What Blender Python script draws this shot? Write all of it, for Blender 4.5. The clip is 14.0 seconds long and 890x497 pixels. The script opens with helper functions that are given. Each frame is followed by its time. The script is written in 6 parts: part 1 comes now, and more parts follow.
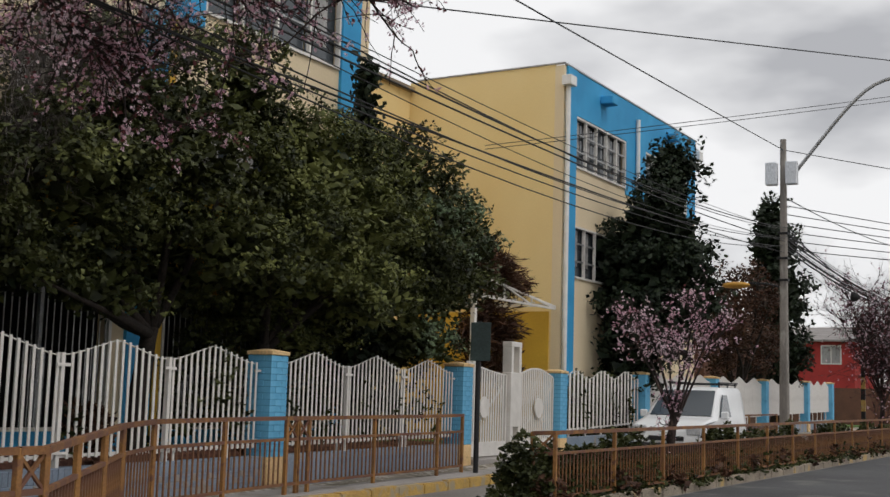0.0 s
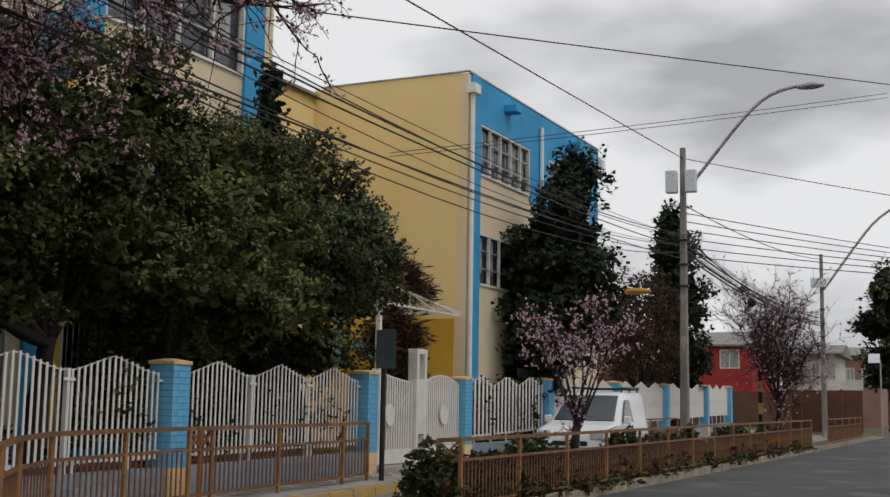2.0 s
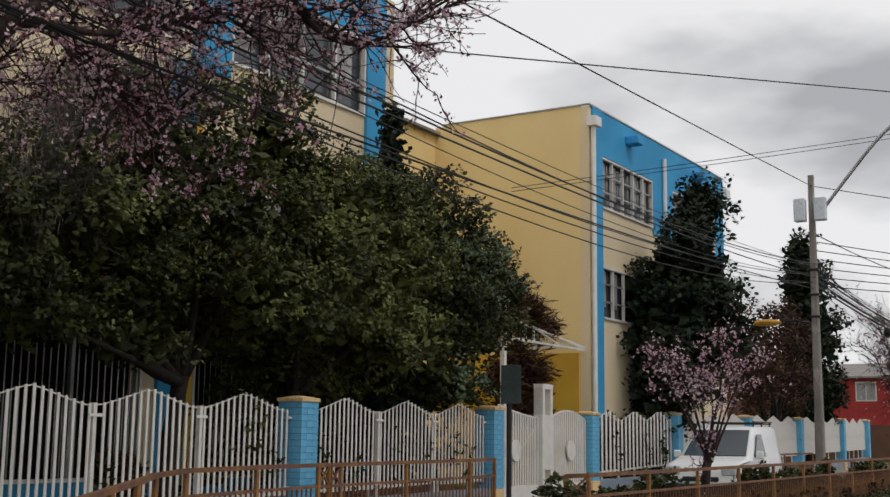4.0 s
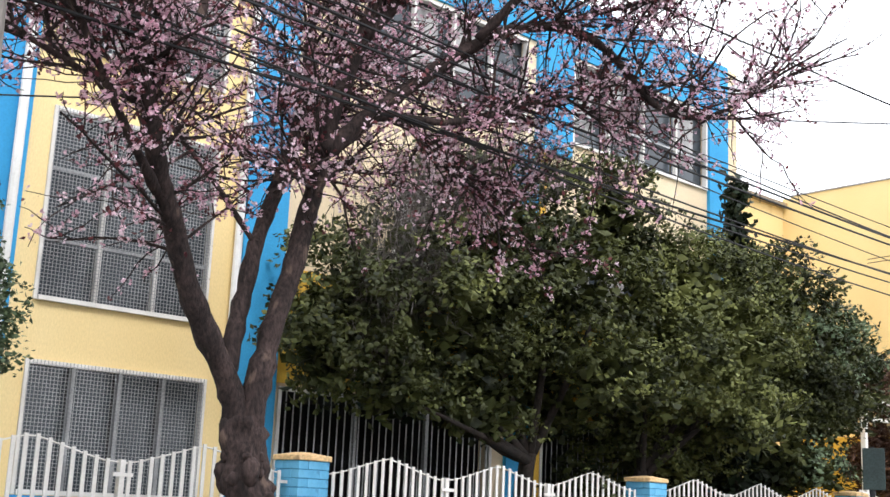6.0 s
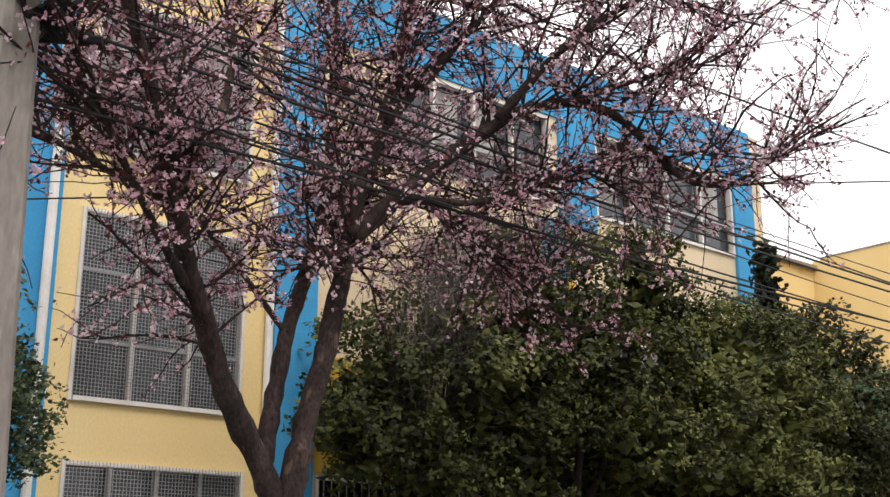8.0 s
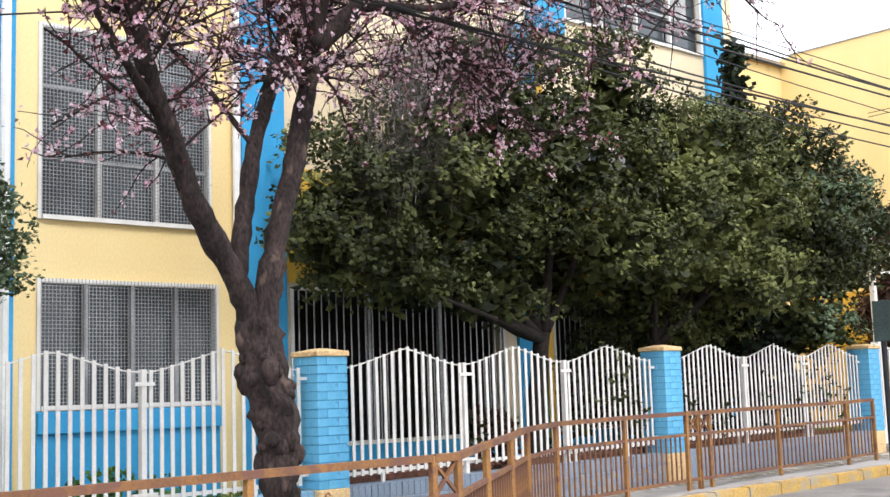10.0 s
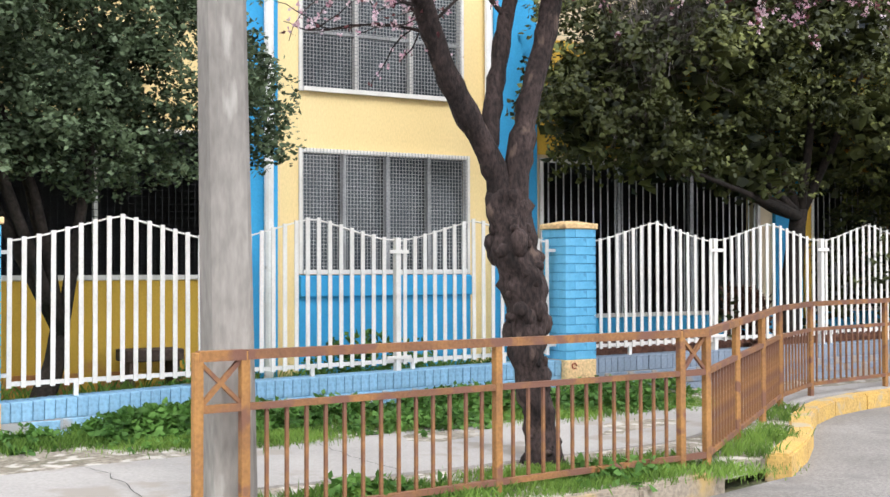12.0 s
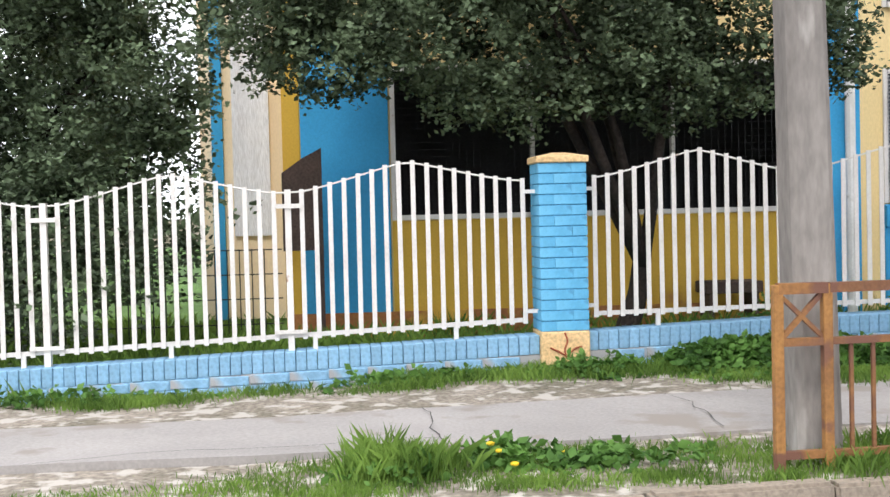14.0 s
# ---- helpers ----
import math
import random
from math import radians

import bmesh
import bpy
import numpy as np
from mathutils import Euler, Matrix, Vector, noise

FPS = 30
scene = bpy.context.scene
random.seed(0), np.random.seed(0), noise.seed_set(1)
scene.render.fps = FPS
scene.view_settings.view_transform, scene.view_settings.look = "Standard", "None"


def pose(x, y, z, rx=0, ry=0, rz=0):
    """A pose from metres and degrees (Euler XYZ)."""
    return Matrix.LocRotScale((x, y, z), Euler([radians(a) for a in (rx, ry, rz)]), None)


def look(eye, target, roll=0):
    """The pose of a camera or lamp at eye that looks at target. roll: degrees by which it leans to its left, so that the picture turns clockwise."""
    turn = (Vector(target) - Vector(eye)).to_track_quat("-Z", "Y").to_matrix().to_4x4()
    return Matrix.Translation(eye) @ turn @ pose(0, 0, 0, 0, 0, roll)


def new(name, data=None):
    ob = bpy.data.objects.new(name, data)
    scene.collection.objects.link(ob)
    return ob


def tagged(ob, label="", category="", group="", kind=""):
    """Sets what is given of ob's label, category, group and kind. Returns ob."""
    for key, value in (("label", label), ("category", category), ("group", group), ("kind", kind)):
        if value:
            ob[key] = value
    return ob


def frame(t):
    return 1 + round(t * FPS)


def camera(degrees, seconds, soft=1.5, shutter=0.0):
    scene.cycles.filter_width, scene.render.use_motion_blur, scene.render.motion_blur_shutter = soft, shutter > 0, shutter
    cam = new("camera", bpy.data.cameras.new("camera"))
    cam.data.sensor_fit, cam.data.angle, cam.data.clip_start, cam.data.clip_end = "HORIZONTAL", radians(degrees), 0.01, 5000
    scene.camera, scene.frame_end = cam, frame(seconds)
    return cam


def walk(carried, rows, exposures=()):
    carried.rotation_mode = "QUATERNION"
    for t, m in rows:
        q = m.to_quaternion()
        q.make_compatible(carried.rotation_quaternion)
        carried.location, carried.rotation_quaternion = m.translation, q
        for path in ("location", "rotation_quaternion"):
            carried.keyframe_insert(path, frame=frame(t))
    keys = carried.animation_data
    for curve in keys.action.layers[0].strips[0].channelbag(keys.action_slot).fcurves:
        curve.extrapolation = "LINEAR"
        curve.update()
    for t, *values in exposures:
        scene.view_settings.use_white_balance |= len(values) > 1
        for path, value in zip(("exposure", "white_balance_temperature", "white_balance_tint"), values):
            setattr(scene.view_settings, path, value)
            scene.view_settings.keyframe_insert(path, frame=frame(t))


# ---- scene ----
cam = camera(40.35, 14.0, soft=1.5)
EYE = 1.5
ROWS = [
    (0.0, 27.17, 6.96, -1.66), (0.5, 25.01, 6.26, -0.25), (1.0, 23.75, 6.06, -0.77), (1.5, 23.17, 6.30, -0.67),
    (2.0, 22.74, 7.41, -0.96), (2.2, 22.70, 7.95, -1.05), (4.3, 31.33, 9.11, -0.70), (4.5, 33.53, 9.08, -0.75),
    (5.0, 39.27, 9.05, -1.42), (5.5, 42.96, 9.84, -1.81), (6.0, 44.69, 12.20, -2.54), (6.5, 46.08, 15.96, -1.65),
    (7.0, 46.69, 18.74, -1.03), (7.5, 46.58, 18.49, -0.83), (8.0, 46.71, 15.97, 0.0), (8.5, 46.62, 13.02, 0.89),
    (9.0, 46.30, 10.62, 1.36), (9.2, 46.18, 9.70, 1.52), (11.3, 47.34, 2.96, 0.75), (11.5, 49.45, 2.50, 0.73),
    (12.0, 57.24, 1.07, 0.17), (12.5, 66.89, -0.54, 0.41), (13.0, 75.25, -1.51, 1.07), (13.5, 80.57, -1.71, 1.70),
    (14.0, 84.05, -1.76, 1.42),
]
EXPOSURES = [(0.0, -1.32, 6500, 10), (1.0, -1.37, 6550, 10), (2.2, -1.52, 6450, 10), (4.3, -1.4, 6500, 10), (4.6, -1.0, 6500, 10), (5.0, -0.33, 6500, 10), (5.5, -0.06, 6400, 10), (6.5, 0.2, 6000, 14), (7.1, 0.12, 6000, 16), (7.6, -0.38, 6300, 17), (8.0, -0.5, 6750, 14), (8.4, -0.44, 6600, 15), (9.2, -0.03, 6200, 13), (11.3, 0.36, 6100, 10), (12.4, 0.36, 6150, 10), (13.1, 0.17, 6200, 11), (14.0, 0.0, 6200, 12)]
walk(cam, [(t, pose(0, 0, EYE, 90 + pitch, roll, yaw)) for t, yaw, pitch, roll in ROWS], EXPOSURES)

# ---- world and sun: bright overcast sky ----
world = bpy.data.worlds.new("overcast_sky")
scene.world = world
world.use_nodes = True
wt = world.node_tree
wt.nodes.clear()
w_out = wt.nodes.new("ShaderNodeOutputWorld")
w_bg = wt.nodes.new("ShaderNodeBackground")
w_sky = wt.nodes.new("ShaderNodeTexSky")
w_sky.sky_type, w_sky.sun_disc = "NISHITA", False
w_sky.sun_elevation, w_sky.sun_rotation = radians(53), radians(107)
w_bg.inputs["Strength"].default_value = 0.142
w_map = wt.nodes.new("ShaderNodeMapping")
w_map.inputs["Scale"].default_value = (1.0, 1.0, 2.6)
w_map.inputs["Location"].default_value = (3.1, 0.4, 0.2)
w_tc = wt.nodes.new("ShaderNodeTexCoord")
w_n1 = wt.nodes.new("ShaderNodeTexNoise")
w_n1.inputs["Scale"].default_value, w_n1.inputs["Detail"].default_value, w_n1.inputs["Roughness"].default_value = 2.9, 5.0, 0.48
w_ramp = wt.nodes.new("ShaderNodeValToRGB")
w_ramp.color_ramp.elements[0].position, w_ramp.color_ramp.elements[0].color = 0.34, (8.4, 8.5, 8.9, 1)
w_ramp.color_ramp.elements[1].position, w_ramp.color_ramp.elements[1].color = 0.50, (16.8, 16.8, 16.9, 1)
w_mix = wt.nodes.new("ShaderNodeMixRGB")
w_mix.inputs["Fac"].default_value = 0.94
wt.links.new(w_tc.outputs["Generated"], w_map.inputs["Vector"])
wt.links.new(w_map.outputs["Vector"], w_n1.inputs["Vector"])
wt.links.new(w_n1.outputs["Fac"], w_ramp.inputs["Fac"])
wt.links.new(w_sky.outputs["Color"], w_mix.inputs["Color1"])
wt.links.new(w_ramp.outputs["Color"], w_mix.inputs["Color2"])
wt.links.new(w_mix.outputs["Color"], w_bg.inputs["Color"])
wt.links.new(w_bg.outputs["Background"], w_out.inputs["Surface"])

sun = new("sun", bpy.data.lights.new("sun", "SUN"))
sun.data.energy, sun.data.angle, sun.data.color = 2.0, radians(16), (1.0, 0.96, 0.9)
sun.matrix_world = look((30, -9, 42), (0, 0, 0))


# ---- materials ----
def material(name, base, dark=None, rough=0.8, metal=0.0, scale=3.0, fine=40.0, bump=0.3, wear=None, wear_at=0.62, wear_scale=2.0, obj_var=0.0, stretch=(1, 1, 1), fine_amount=0.25, spec=0.3, island=False):
    m = bpy.data.materials.new(name)
    m.use_nodes = True
    nt = m.node_tree
    b = nt.nodes["Principled BSDF"]
    b.inputs["Roughness"].default_value, b.inputs["Metallic"].default_value = rough, metal
    b.inputs["Specular IOR Level"].default_value = spec
    tc = nt.nodes.new("ShaderNodeTexCoord")
    mp = nt.nodes.new("ShaderNodeMapping")
    mp.inputs["Scale"].default_value = stretch
    nt.links.new(tc.outputs["Object"], mp.inputs["Vector"])

    def tex(s, detail):
        n = nt.nodes.new("ShaderNodeTexNoise")
        n.inputs["Scale"].default_value, n.inputs["Detail"].default_value = s, detail
        nt.links.new(mp.outputs["Vector"], n.inputs["Vector"])
        return n.outputs["Fac"]

    def mix(fac, a, c, mode="MIX"):
        n = nt.nodes.new("ShaderNodeMixRGB")
        n.blend_type = mode
        for key, v in (("Fac", fac), ("Color1", a), ("Color2", c)):
            if isinstance(v, (float, int)):
                n.inputs[key].default_value = v
            elif isinstance(v, tuple):
                n.inputs[key].default_value = (*v, 1)
            else:
                nt.links.new(v, n.inputs[key])
        return n.outputs["Color"]

    def ramp(fac, lo, hi):
        n = nt.nodes.new("ShaderNodeMapRange")
        n.inputs["From Min"].default_value, n.inputs["From Max"].default_value = lo, hi
        nt.links.new(fac, n.inputs["Value"])
        return n.outputs["Result"]

    dark = dark or tuple(0.72 * c for c in base)
    big, small = tex(scale, 5.0), tex(fine, 3.0)
    col = mix(ramp(big, 0.35, 0.65), dark, base)
    grey = nt.nodes.new("ShaderNodeCombineColor")
    f = ramp(small, 0.3, 0.7)
    mr = nt.nodes.new("ShaderNodeMapRange")
    mr.inputs["To Min"].default_value, mr.inputs["To Max"].default_value = 1 - fine_amount, 1 + fine_amount
    nt.links.new(f, mr.inputs["Value"])
    for k in ("Red", "Green", "Blue"):
        nt.links.new(mr.outputs["Result"], grey.inputs[k])
    col = mix(1.0, col, grey.outputs["Color"], "MULTIPLY")
    if wear:
        col = mix(ramp(tex(wear_scale, 8.0), wear_at - 0.03, wear_at + 0.05), col, wear)
    if obj_var:
        if island:
            src = nt.nodes.new("ShaderNodeNewGeometry").outputs["Random Per Island"]
        else:
            src = nt.nodes.new("ShaderNodeObjectInfo").outputs["Random"]
        v = nt.nodes.new("ShaderNodeMapRange")
        v.inputs["To Min"].default_value, v.inputs["To Max"].default_value = 1 - obj_var, 1 + obj_var
        nt.links.new(src, v.inputs["Value"])
        g2 = nt.nodes.new("ShaderNodeCombineColor")
        for k in ("Red", "Green", "Blue"):
            nt.links.new(v.outputs["Result"], g2.inputs[k])
        col = mix(1.0, col, g2.outputs["Color"], "MULTIPLY")
    nt.links.new(col, b.inputs["Base Color"])
    if bump:
        bp = nt.nodes.new("ShaderNodeBump")
        bp.inputs["Strength"].default_value, bp.inputs["Distance"].default_value = bump, 0.01
        nt.links.new(small, bp.inputs["Height"])
        nt.links.new(bp.outputs["Normal"], b.inputs["Normal"])
    return m


def leaf_material(name, a, c, translucent=0.25, rough=0.5):
    m = bpy.data.materials.new(name)
    m.use_nodes = True
    nt = m.node_tree
    b = nt.nodes["Principled BSDF"]
    b.inputs["Roughness"].default_value = rough
    b.inputs["Specular IOR Level"].default_value = 0.18
    geo = nt.nodes.new("ShaderNodeNewGeometry")
    tc = nt.nodes.new("ShaderNodeTexCoord")
    # Patchy noise picks the first, darker colour; for evergreens it imitates shaded gaps.
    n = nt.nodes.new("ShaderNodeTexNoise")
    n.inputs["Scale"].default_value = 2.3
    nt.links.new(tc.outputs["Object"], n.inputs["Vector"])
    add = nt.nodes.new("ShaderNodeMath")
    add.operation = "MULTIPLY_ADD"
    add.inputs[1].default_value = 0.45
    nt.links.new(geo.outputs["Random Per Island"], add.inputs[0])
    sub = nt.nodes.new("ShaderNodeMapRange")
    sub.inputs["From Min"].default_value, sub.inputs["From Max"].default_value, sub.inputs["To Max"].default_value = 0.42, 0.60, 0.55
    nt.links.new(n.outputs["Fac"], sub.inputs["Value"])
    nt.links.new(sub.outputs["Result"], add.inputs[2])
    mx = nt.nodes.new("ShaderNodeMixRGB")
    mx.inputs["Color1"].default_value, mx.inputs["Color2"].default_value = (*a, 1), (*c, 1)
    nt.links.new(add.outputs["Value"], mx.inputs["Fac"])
    nt.links.new(mx.outputs["Color"], b.inputs["Base Color"])
    tr = nt.nodes.new("ShaderNodeBsdfTranslucent")
    nt.links.new(mx.outputs["Color"], tr.inputs["Color"])
    ms = nt.nodes.new("ShaderNodeMixShader")
    ms.inputs["Fac"].default_value = translucent
    nt.links.new(b.outputs["BSDF"], ms.inputs[1])
    nt.links.new(tr.outputs["BSDF"], ms.inputs[2])
    nt.links.new(ms.outputs["Shader"], nt.nodes["Material Output"].inputs["Surface"])
    return m


def glass_material(name, tint=(0.05, 0.06, 0.07)):
    m = bpy.data.materials.new(name)
    m.use_nodes = True
    b = m.node_tree.nodes["Principled BSDF"]
    b.inputs["Base Color"].default_value = (*tint, 1)
    b.inputs["Roughness"].default_value = 0.12
    b.inputs["Specular IOR Level"].default_value = 0.5
    return m


M = {}
M["asphalt"] = material("asphalt", (0.085, 0.085, 0.088), (0.06, 0.06, 0.063), 0.9, scale=0.35, fine=60, bump=0.5, wear=(0.12, 0.118, 0.112), wear_at=0.6, wear_scale=0.8)
M["bay_asphalt"] = material("bay_asphalt", (0.25, 0.23, 0.212), (0.18, 0.165, 0.152), 0.92, scale=0.7, fine=50, bump=0.5, wear=(0.17, 0.155, 0.145), wear_at=0.62, wear_scale=1.1)
M["concrete"] = material("concrete", (0.36, 0.335, 0.315), (0.295, 0.275, 0.258), 0.9, scale=0.8, fine=45, bump=0.2, wear=(0.27, 0.24, 0.21), wear_at=0.6, wear_scale=2.2, fine_amount=0.10)
M["rubble"] = material("rubble_soil", (0.29, 0.25, 0.205), (0.17, 0.15, 0.11), 0.95, scale=2.0, fine=25, bump=0.9, wear=(0.46, 0.42, 0.37), wear_at=0.55, wear_scale=6.0, fine_amount=0.4)
M["soil"] = material("soil", (0.16, 0.12, 0.08), (0.08, 0.09, 0.04), 0.95, scale=1.5, fine=20, bump=0.9, fine_amount=0.4)
M["lawn"] = material("lawn", (0.10, 0.19, 0.04), (0.06, 0.12, 0.025), 0.95, scale=1.2, fine=30, bump=0.8, fine_amount=0.5)
M["kerb"] = material("kerb_concrete", (0.31, 0.26, 0.20), (0.23, 0.19, 0.15), 0.9, scale=1.5, fine=35, bump=0.6, wear=(0.44, 0.305, 0.13), wear_at=0.6, wear_scale=1.7)
M["kerb_yellow"] = material("kerb_yellow_paint", (0.55, 0.355, 0.10), (0.46, 0.30, 0.10), 0.8, scale=2, fine=40, bump=0.5, wear=(0.40, 0.33, 0.22), wear_at=0.57, wear_scale=3.5)
M["yellow"] = material("yellow_wall_paint", (0.83, 0.65, 0.33), (0.78, 0.585, 0.27), 0.85, scale=0.5, fine=60, bump=0.12, wear=(0.62, 0.45, 0.2), wear_at=0.70, wear_scale=1.3, stretch=(1, 1, 0.45), fine_amount=0.06)
M["ochre"] = material("ochre_wall_paint", (0.70, 0.44, 0.06), (0.62, 0.37, 0.05), 0.8, scale=0.7, fine=50, bump=0.12, fine_amount=0.06, wear=(0.45, 0.22, 0.08), wear_at=0.70, wear_scale=1.5)
M["cream"] = material("cream_wall_paint", (0.80, 0.67, 0.47), (0.73, 0.59, 0.39), 0.85, scale=0.6, fine=60, bump=0.12, stretch=(1, 1, 0.4), fine_amount=0.06)
M["blue"] = material("blue_wall_paint", (0.055, 0.36, 0.66), (0.04, 0.29, 0.56), 0.75, scale=0.8, fine=50, bump=0.12, fine_amount=0.07)
M["brick_blue"] = material("blue_painted_brick", (0.16, 0.47, 0.70), (0.11, 0.38, 0.61), 0.7, scale=2.5, fine=30, bump=0.2, obj_var=0.01, fine_amount=0.06, wear=(0.09, 0.30, 0.50), wear_at=0.66, wear_scale=7)
M["mortar_blue"] = material("blue_painted_mortar", (0.10, 0.34, 0.54), (0.07, 0.27, 0.45), 0.85, scale=4, fine=50, bump=0.4)
M["low_wall"] = material("weathered_blue_wall", (0.30, 0.48, 0.63), (0.20, 0.38, 0.55), 0.8, scale=1.6, fine=35, bump=0.5, wear=(0.36, 0.36, 0.36), wear_at=0.56, wear_scale=1.3, fine_amount=0.14, obj_var=0.08)
M["low_wall_grey"] = material("greyed_blue_wall", (0.27, 0.31, 0.37), (0.20, 0.25, 0.32), 0.85, scale=1.2, fine=30, bump=0.4, wear=(0.31, 0.28, 0.25), wear_at=0.55, wear_scale=1.6, fine_amount=0.16, obj_var=0.08)
M["cap"] = material("cream_cap_paint", (0.78, 0.55, 0.29), (0.66, 0.45, 0.22), 0.8, scale=4, fine=40, bump=0.4, wear=(0.42, 0.28, 0.15), wear_at=0.66, wear_scale=6)
M["white_iron"] = material("white_painted_iron", (0.76, 0.73, 0.69), (0.64, 0.61, 0.57), 0.55, scale=3, fine=60, bump=0.1, wear=(0.36, 0.22, 0.13), wear_at=0.72, wear_scale=9, fine_amount=0.06)
M["rust_rail"] = material("ochre_painted_rusty_steel", (0.27, 0.128, 0.045), (0.16, 0.076, 0.04), 0.7, scale=3, fine=50, bump=0.3, wear=(0.16, 0.075, 0.05), wear_at=0.5, wear_scale=4.0, fine_amount=0.18)
M["rust_post"] = material("ochre_painted_post", (0.335, 0.165, 0.05), (0.23, 0.11, 0.042), 0.7, scale=3, fine=50, bump=0.3, wear=(0.17, 0.08, 0.05), wear_at=0.58, wear_scale=5.0, fine_amount=0.18)
M["pole"] = material("pole_concrete", (0.30, 0.272, 0.245), (0.19, 0.172, 0.155), 0.9, scale=2.0, fine=30, bump=0.5, wear=(0.42, 0.39, 0.355), wear_at=0.6, wear_scale=3.5, stretch=(1, 1, 0.3), fine_amount=0.15)
M["dark_metal"] = material("dark_metal", (0.03, 0.03, 0.032), None, 0.5, 0.2, bump=0.1)
M["sign_back"] = material("green_grey_sign_back", (0.05, 0.075, 0.07), (0.035, 0.05, 0.048), 0.5, bump=0.05)
M["grey_metal"] = material("grey_metal", (0.42, 0.42, 0.42), None, 0.45, 0.5, bump=0.1)
M["rubber"] = material("black_rubber", (0.015, 0.015, 0.016), None, 0.6, bump=0.1)
M["white_pipe"] = material("white_plastic_pipe", (0.82, 0.81, 0.79), (0.7, 0.69, 0.66), 0.5, scale=3, bump=0.05, fine_amount=0.05, wear=(0.5, 0.47, 0.42), wear_at=0.68, wear_scale=3)
# Near-black colour puts the unlit rooms' darkness into inner walls and slabs.
M["room_shade"] = material("painted_room_shade", (0.05, 0.05, 0.055), None, 0.9, bump=0)
M["curtain"] = material("pale_curtain", (0.42, 0.41, 0.40), (0.30, 0.29, 0.29), 0.9, scale=1.5, stretch=(1, 6, 0.2), bump=0)
M["roof"] = material("grey_roof_sheet", (0.28, 0.26, 0.25), (0.18, 0.16, 0.15), 0.7, scale=1.0, fine=12, stretch=(1, 8, 1), bump=0.3)
M["rust_panel"] = material("rusty_brown_sheet", (0.10, 0.066, 0.052), (0.06, 0.042, 0.034), 0.8, scale=2, bump=0.3)
M["grey_panel"] = material("grey_white_panel", (0.70, 0.72, 0.76), (0.6, 0.62, 0.66), 0.6, scale=0.8, bump=0.1, stretch=(1, 5, 0.3))
M["red_wall"] = material("red_wall_paint", (0.42, 0.045, 0.04), (0.30, 0.035, 0.03), 0.8, scale=1, bump=0.15)
M["red_paint"] = material("rust_red_paint", (0.36, 0.10, 0.05), (0.28, 0.08, 0.04), 0.8, bump=0.1)
M["brown_wall"] = material("brown_wall", (0.16, 0.075, 0.05), (0.10, 0.05, 0.035), 0.85, scale=1, bump=0.2)
M["pink_wall"] = material("pinkish_brown_wall", (0.36, 0.20, 0.16), (0.26, 0.15, 0.12), 0.85, scale=1, bump=0.2)
M["white_wall"] = material("white_wall_paint", (0.66, 0.63, 0.58), (0.52, 0.49, 0.45), 0.85, scale=1, bump=0.15)
M["van_white"] = material("white_car_paint", (0.78, 0.79, 0.80), (0.74, 0.75, 0.76), 0.25, scale=2, bump=0, fine_amount=0.02, spec=0.5)
M["glass"] = glass_material("dark_window_glass")
M["headlight"] = material("headlight_lens", (0.55, 0.56, 0.58), None, 0.15, bump=0)
M["amber"] = material("amber_lamp_shade", (0.62, 0.33, 0.05), (0.45, 0.22, 0.04), 0.5, bump=0.1)
M["bark"] = material("cherry_bark", (0.044, 0.029, 0.026), (0.014, 0.009, 0.008), 0.9, scale=6, fine=45, bump=1.0, stretch=(1, 1, 0.5), wear=(0.10, 0.068, 0.054), wear_at=0.64, wear_scale=9, fine_amount=0.65)
M["dark_bark"] = material("evergreen_bark", (0.035, 0.026, 0.021), (0.016, 0.013, 0.011), 0.9, scale=6, fine=30, bump=0.9, fine_amount=0.4)
# Near-black first colours of these three paint shaded gaps into the crowns.
M["leaf_olive"] = leaf_material("olive_leaf_shade_gaps", (0.013, 0.021, 0.010), (0.19, 0.255, 0.14), 0.15)
M["leaf_dark"] = leaf_material("dark_leaf_shade_gaps", (0.005, 0.008, 0.003), (0.086, 0.096, 0.030), 0.1)
M["leaf_bright"] = leaf_material("mid_leaf_shade_gaps", (0.012, 0.018, 0.006), (0.21, 0.225, 0.07), 0.15)
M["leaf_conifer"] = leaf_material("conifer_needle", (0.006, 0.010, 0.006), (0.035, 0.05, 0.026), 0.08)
M["leaf_brown"] = leaf_material("dry_brown_leaf", (0.03, 0.014, 0.010), (0.12, 0.06, 0.036), 0.1)
M["blossom"] = leaf_material("pink_white_petal", (0.60, 0.30, 0.40), (0.95, 0.82, 0.87), 0.35, 0.6)
M["leaf_purple"] = leaf_material("dark_red_leaf", (0.06, 0.018, 0.022), (0.22, 0.07, 0.075), 0.3)
M["stained"] = material("splashed_wall_foot", (0.45, 0.20, 0.07), (0.34, 0.13, 0.05), 0.9, scale=2.5, fine=30, bump=0.2, wear=(0.68, 0.42, 0.07), wear_at=0.55, wear_scale=2.2, fine_amount=0.15)
M["grey_stem"] = leaf_material("dry_grey_stem", (0.045, 0.036, 0.032), (0.20, 0.175, 0.16), 0.1)
M["red_soil"] = material("red_brown_soil", (0.17, 0.075, 0.05), (0.09, 0.045, 0.03), 0.95, scale=3, fine=25, bump=0.8, fine_amount=0.4)
M["crack"] = material("dark_crack", (0.07, 0.065, 0.06), None, 0.95, bump=0)
M["grass"] = leaf_material("grass_blade", (0.06, 0.12, 0.02), (0.23, 0.36, 0.07), 0.3)
M["weed"] = leaf_material("weed_leaf", (0.04, 0.10, 0.02), (0.16, 0.31, 0.065), 0.3)
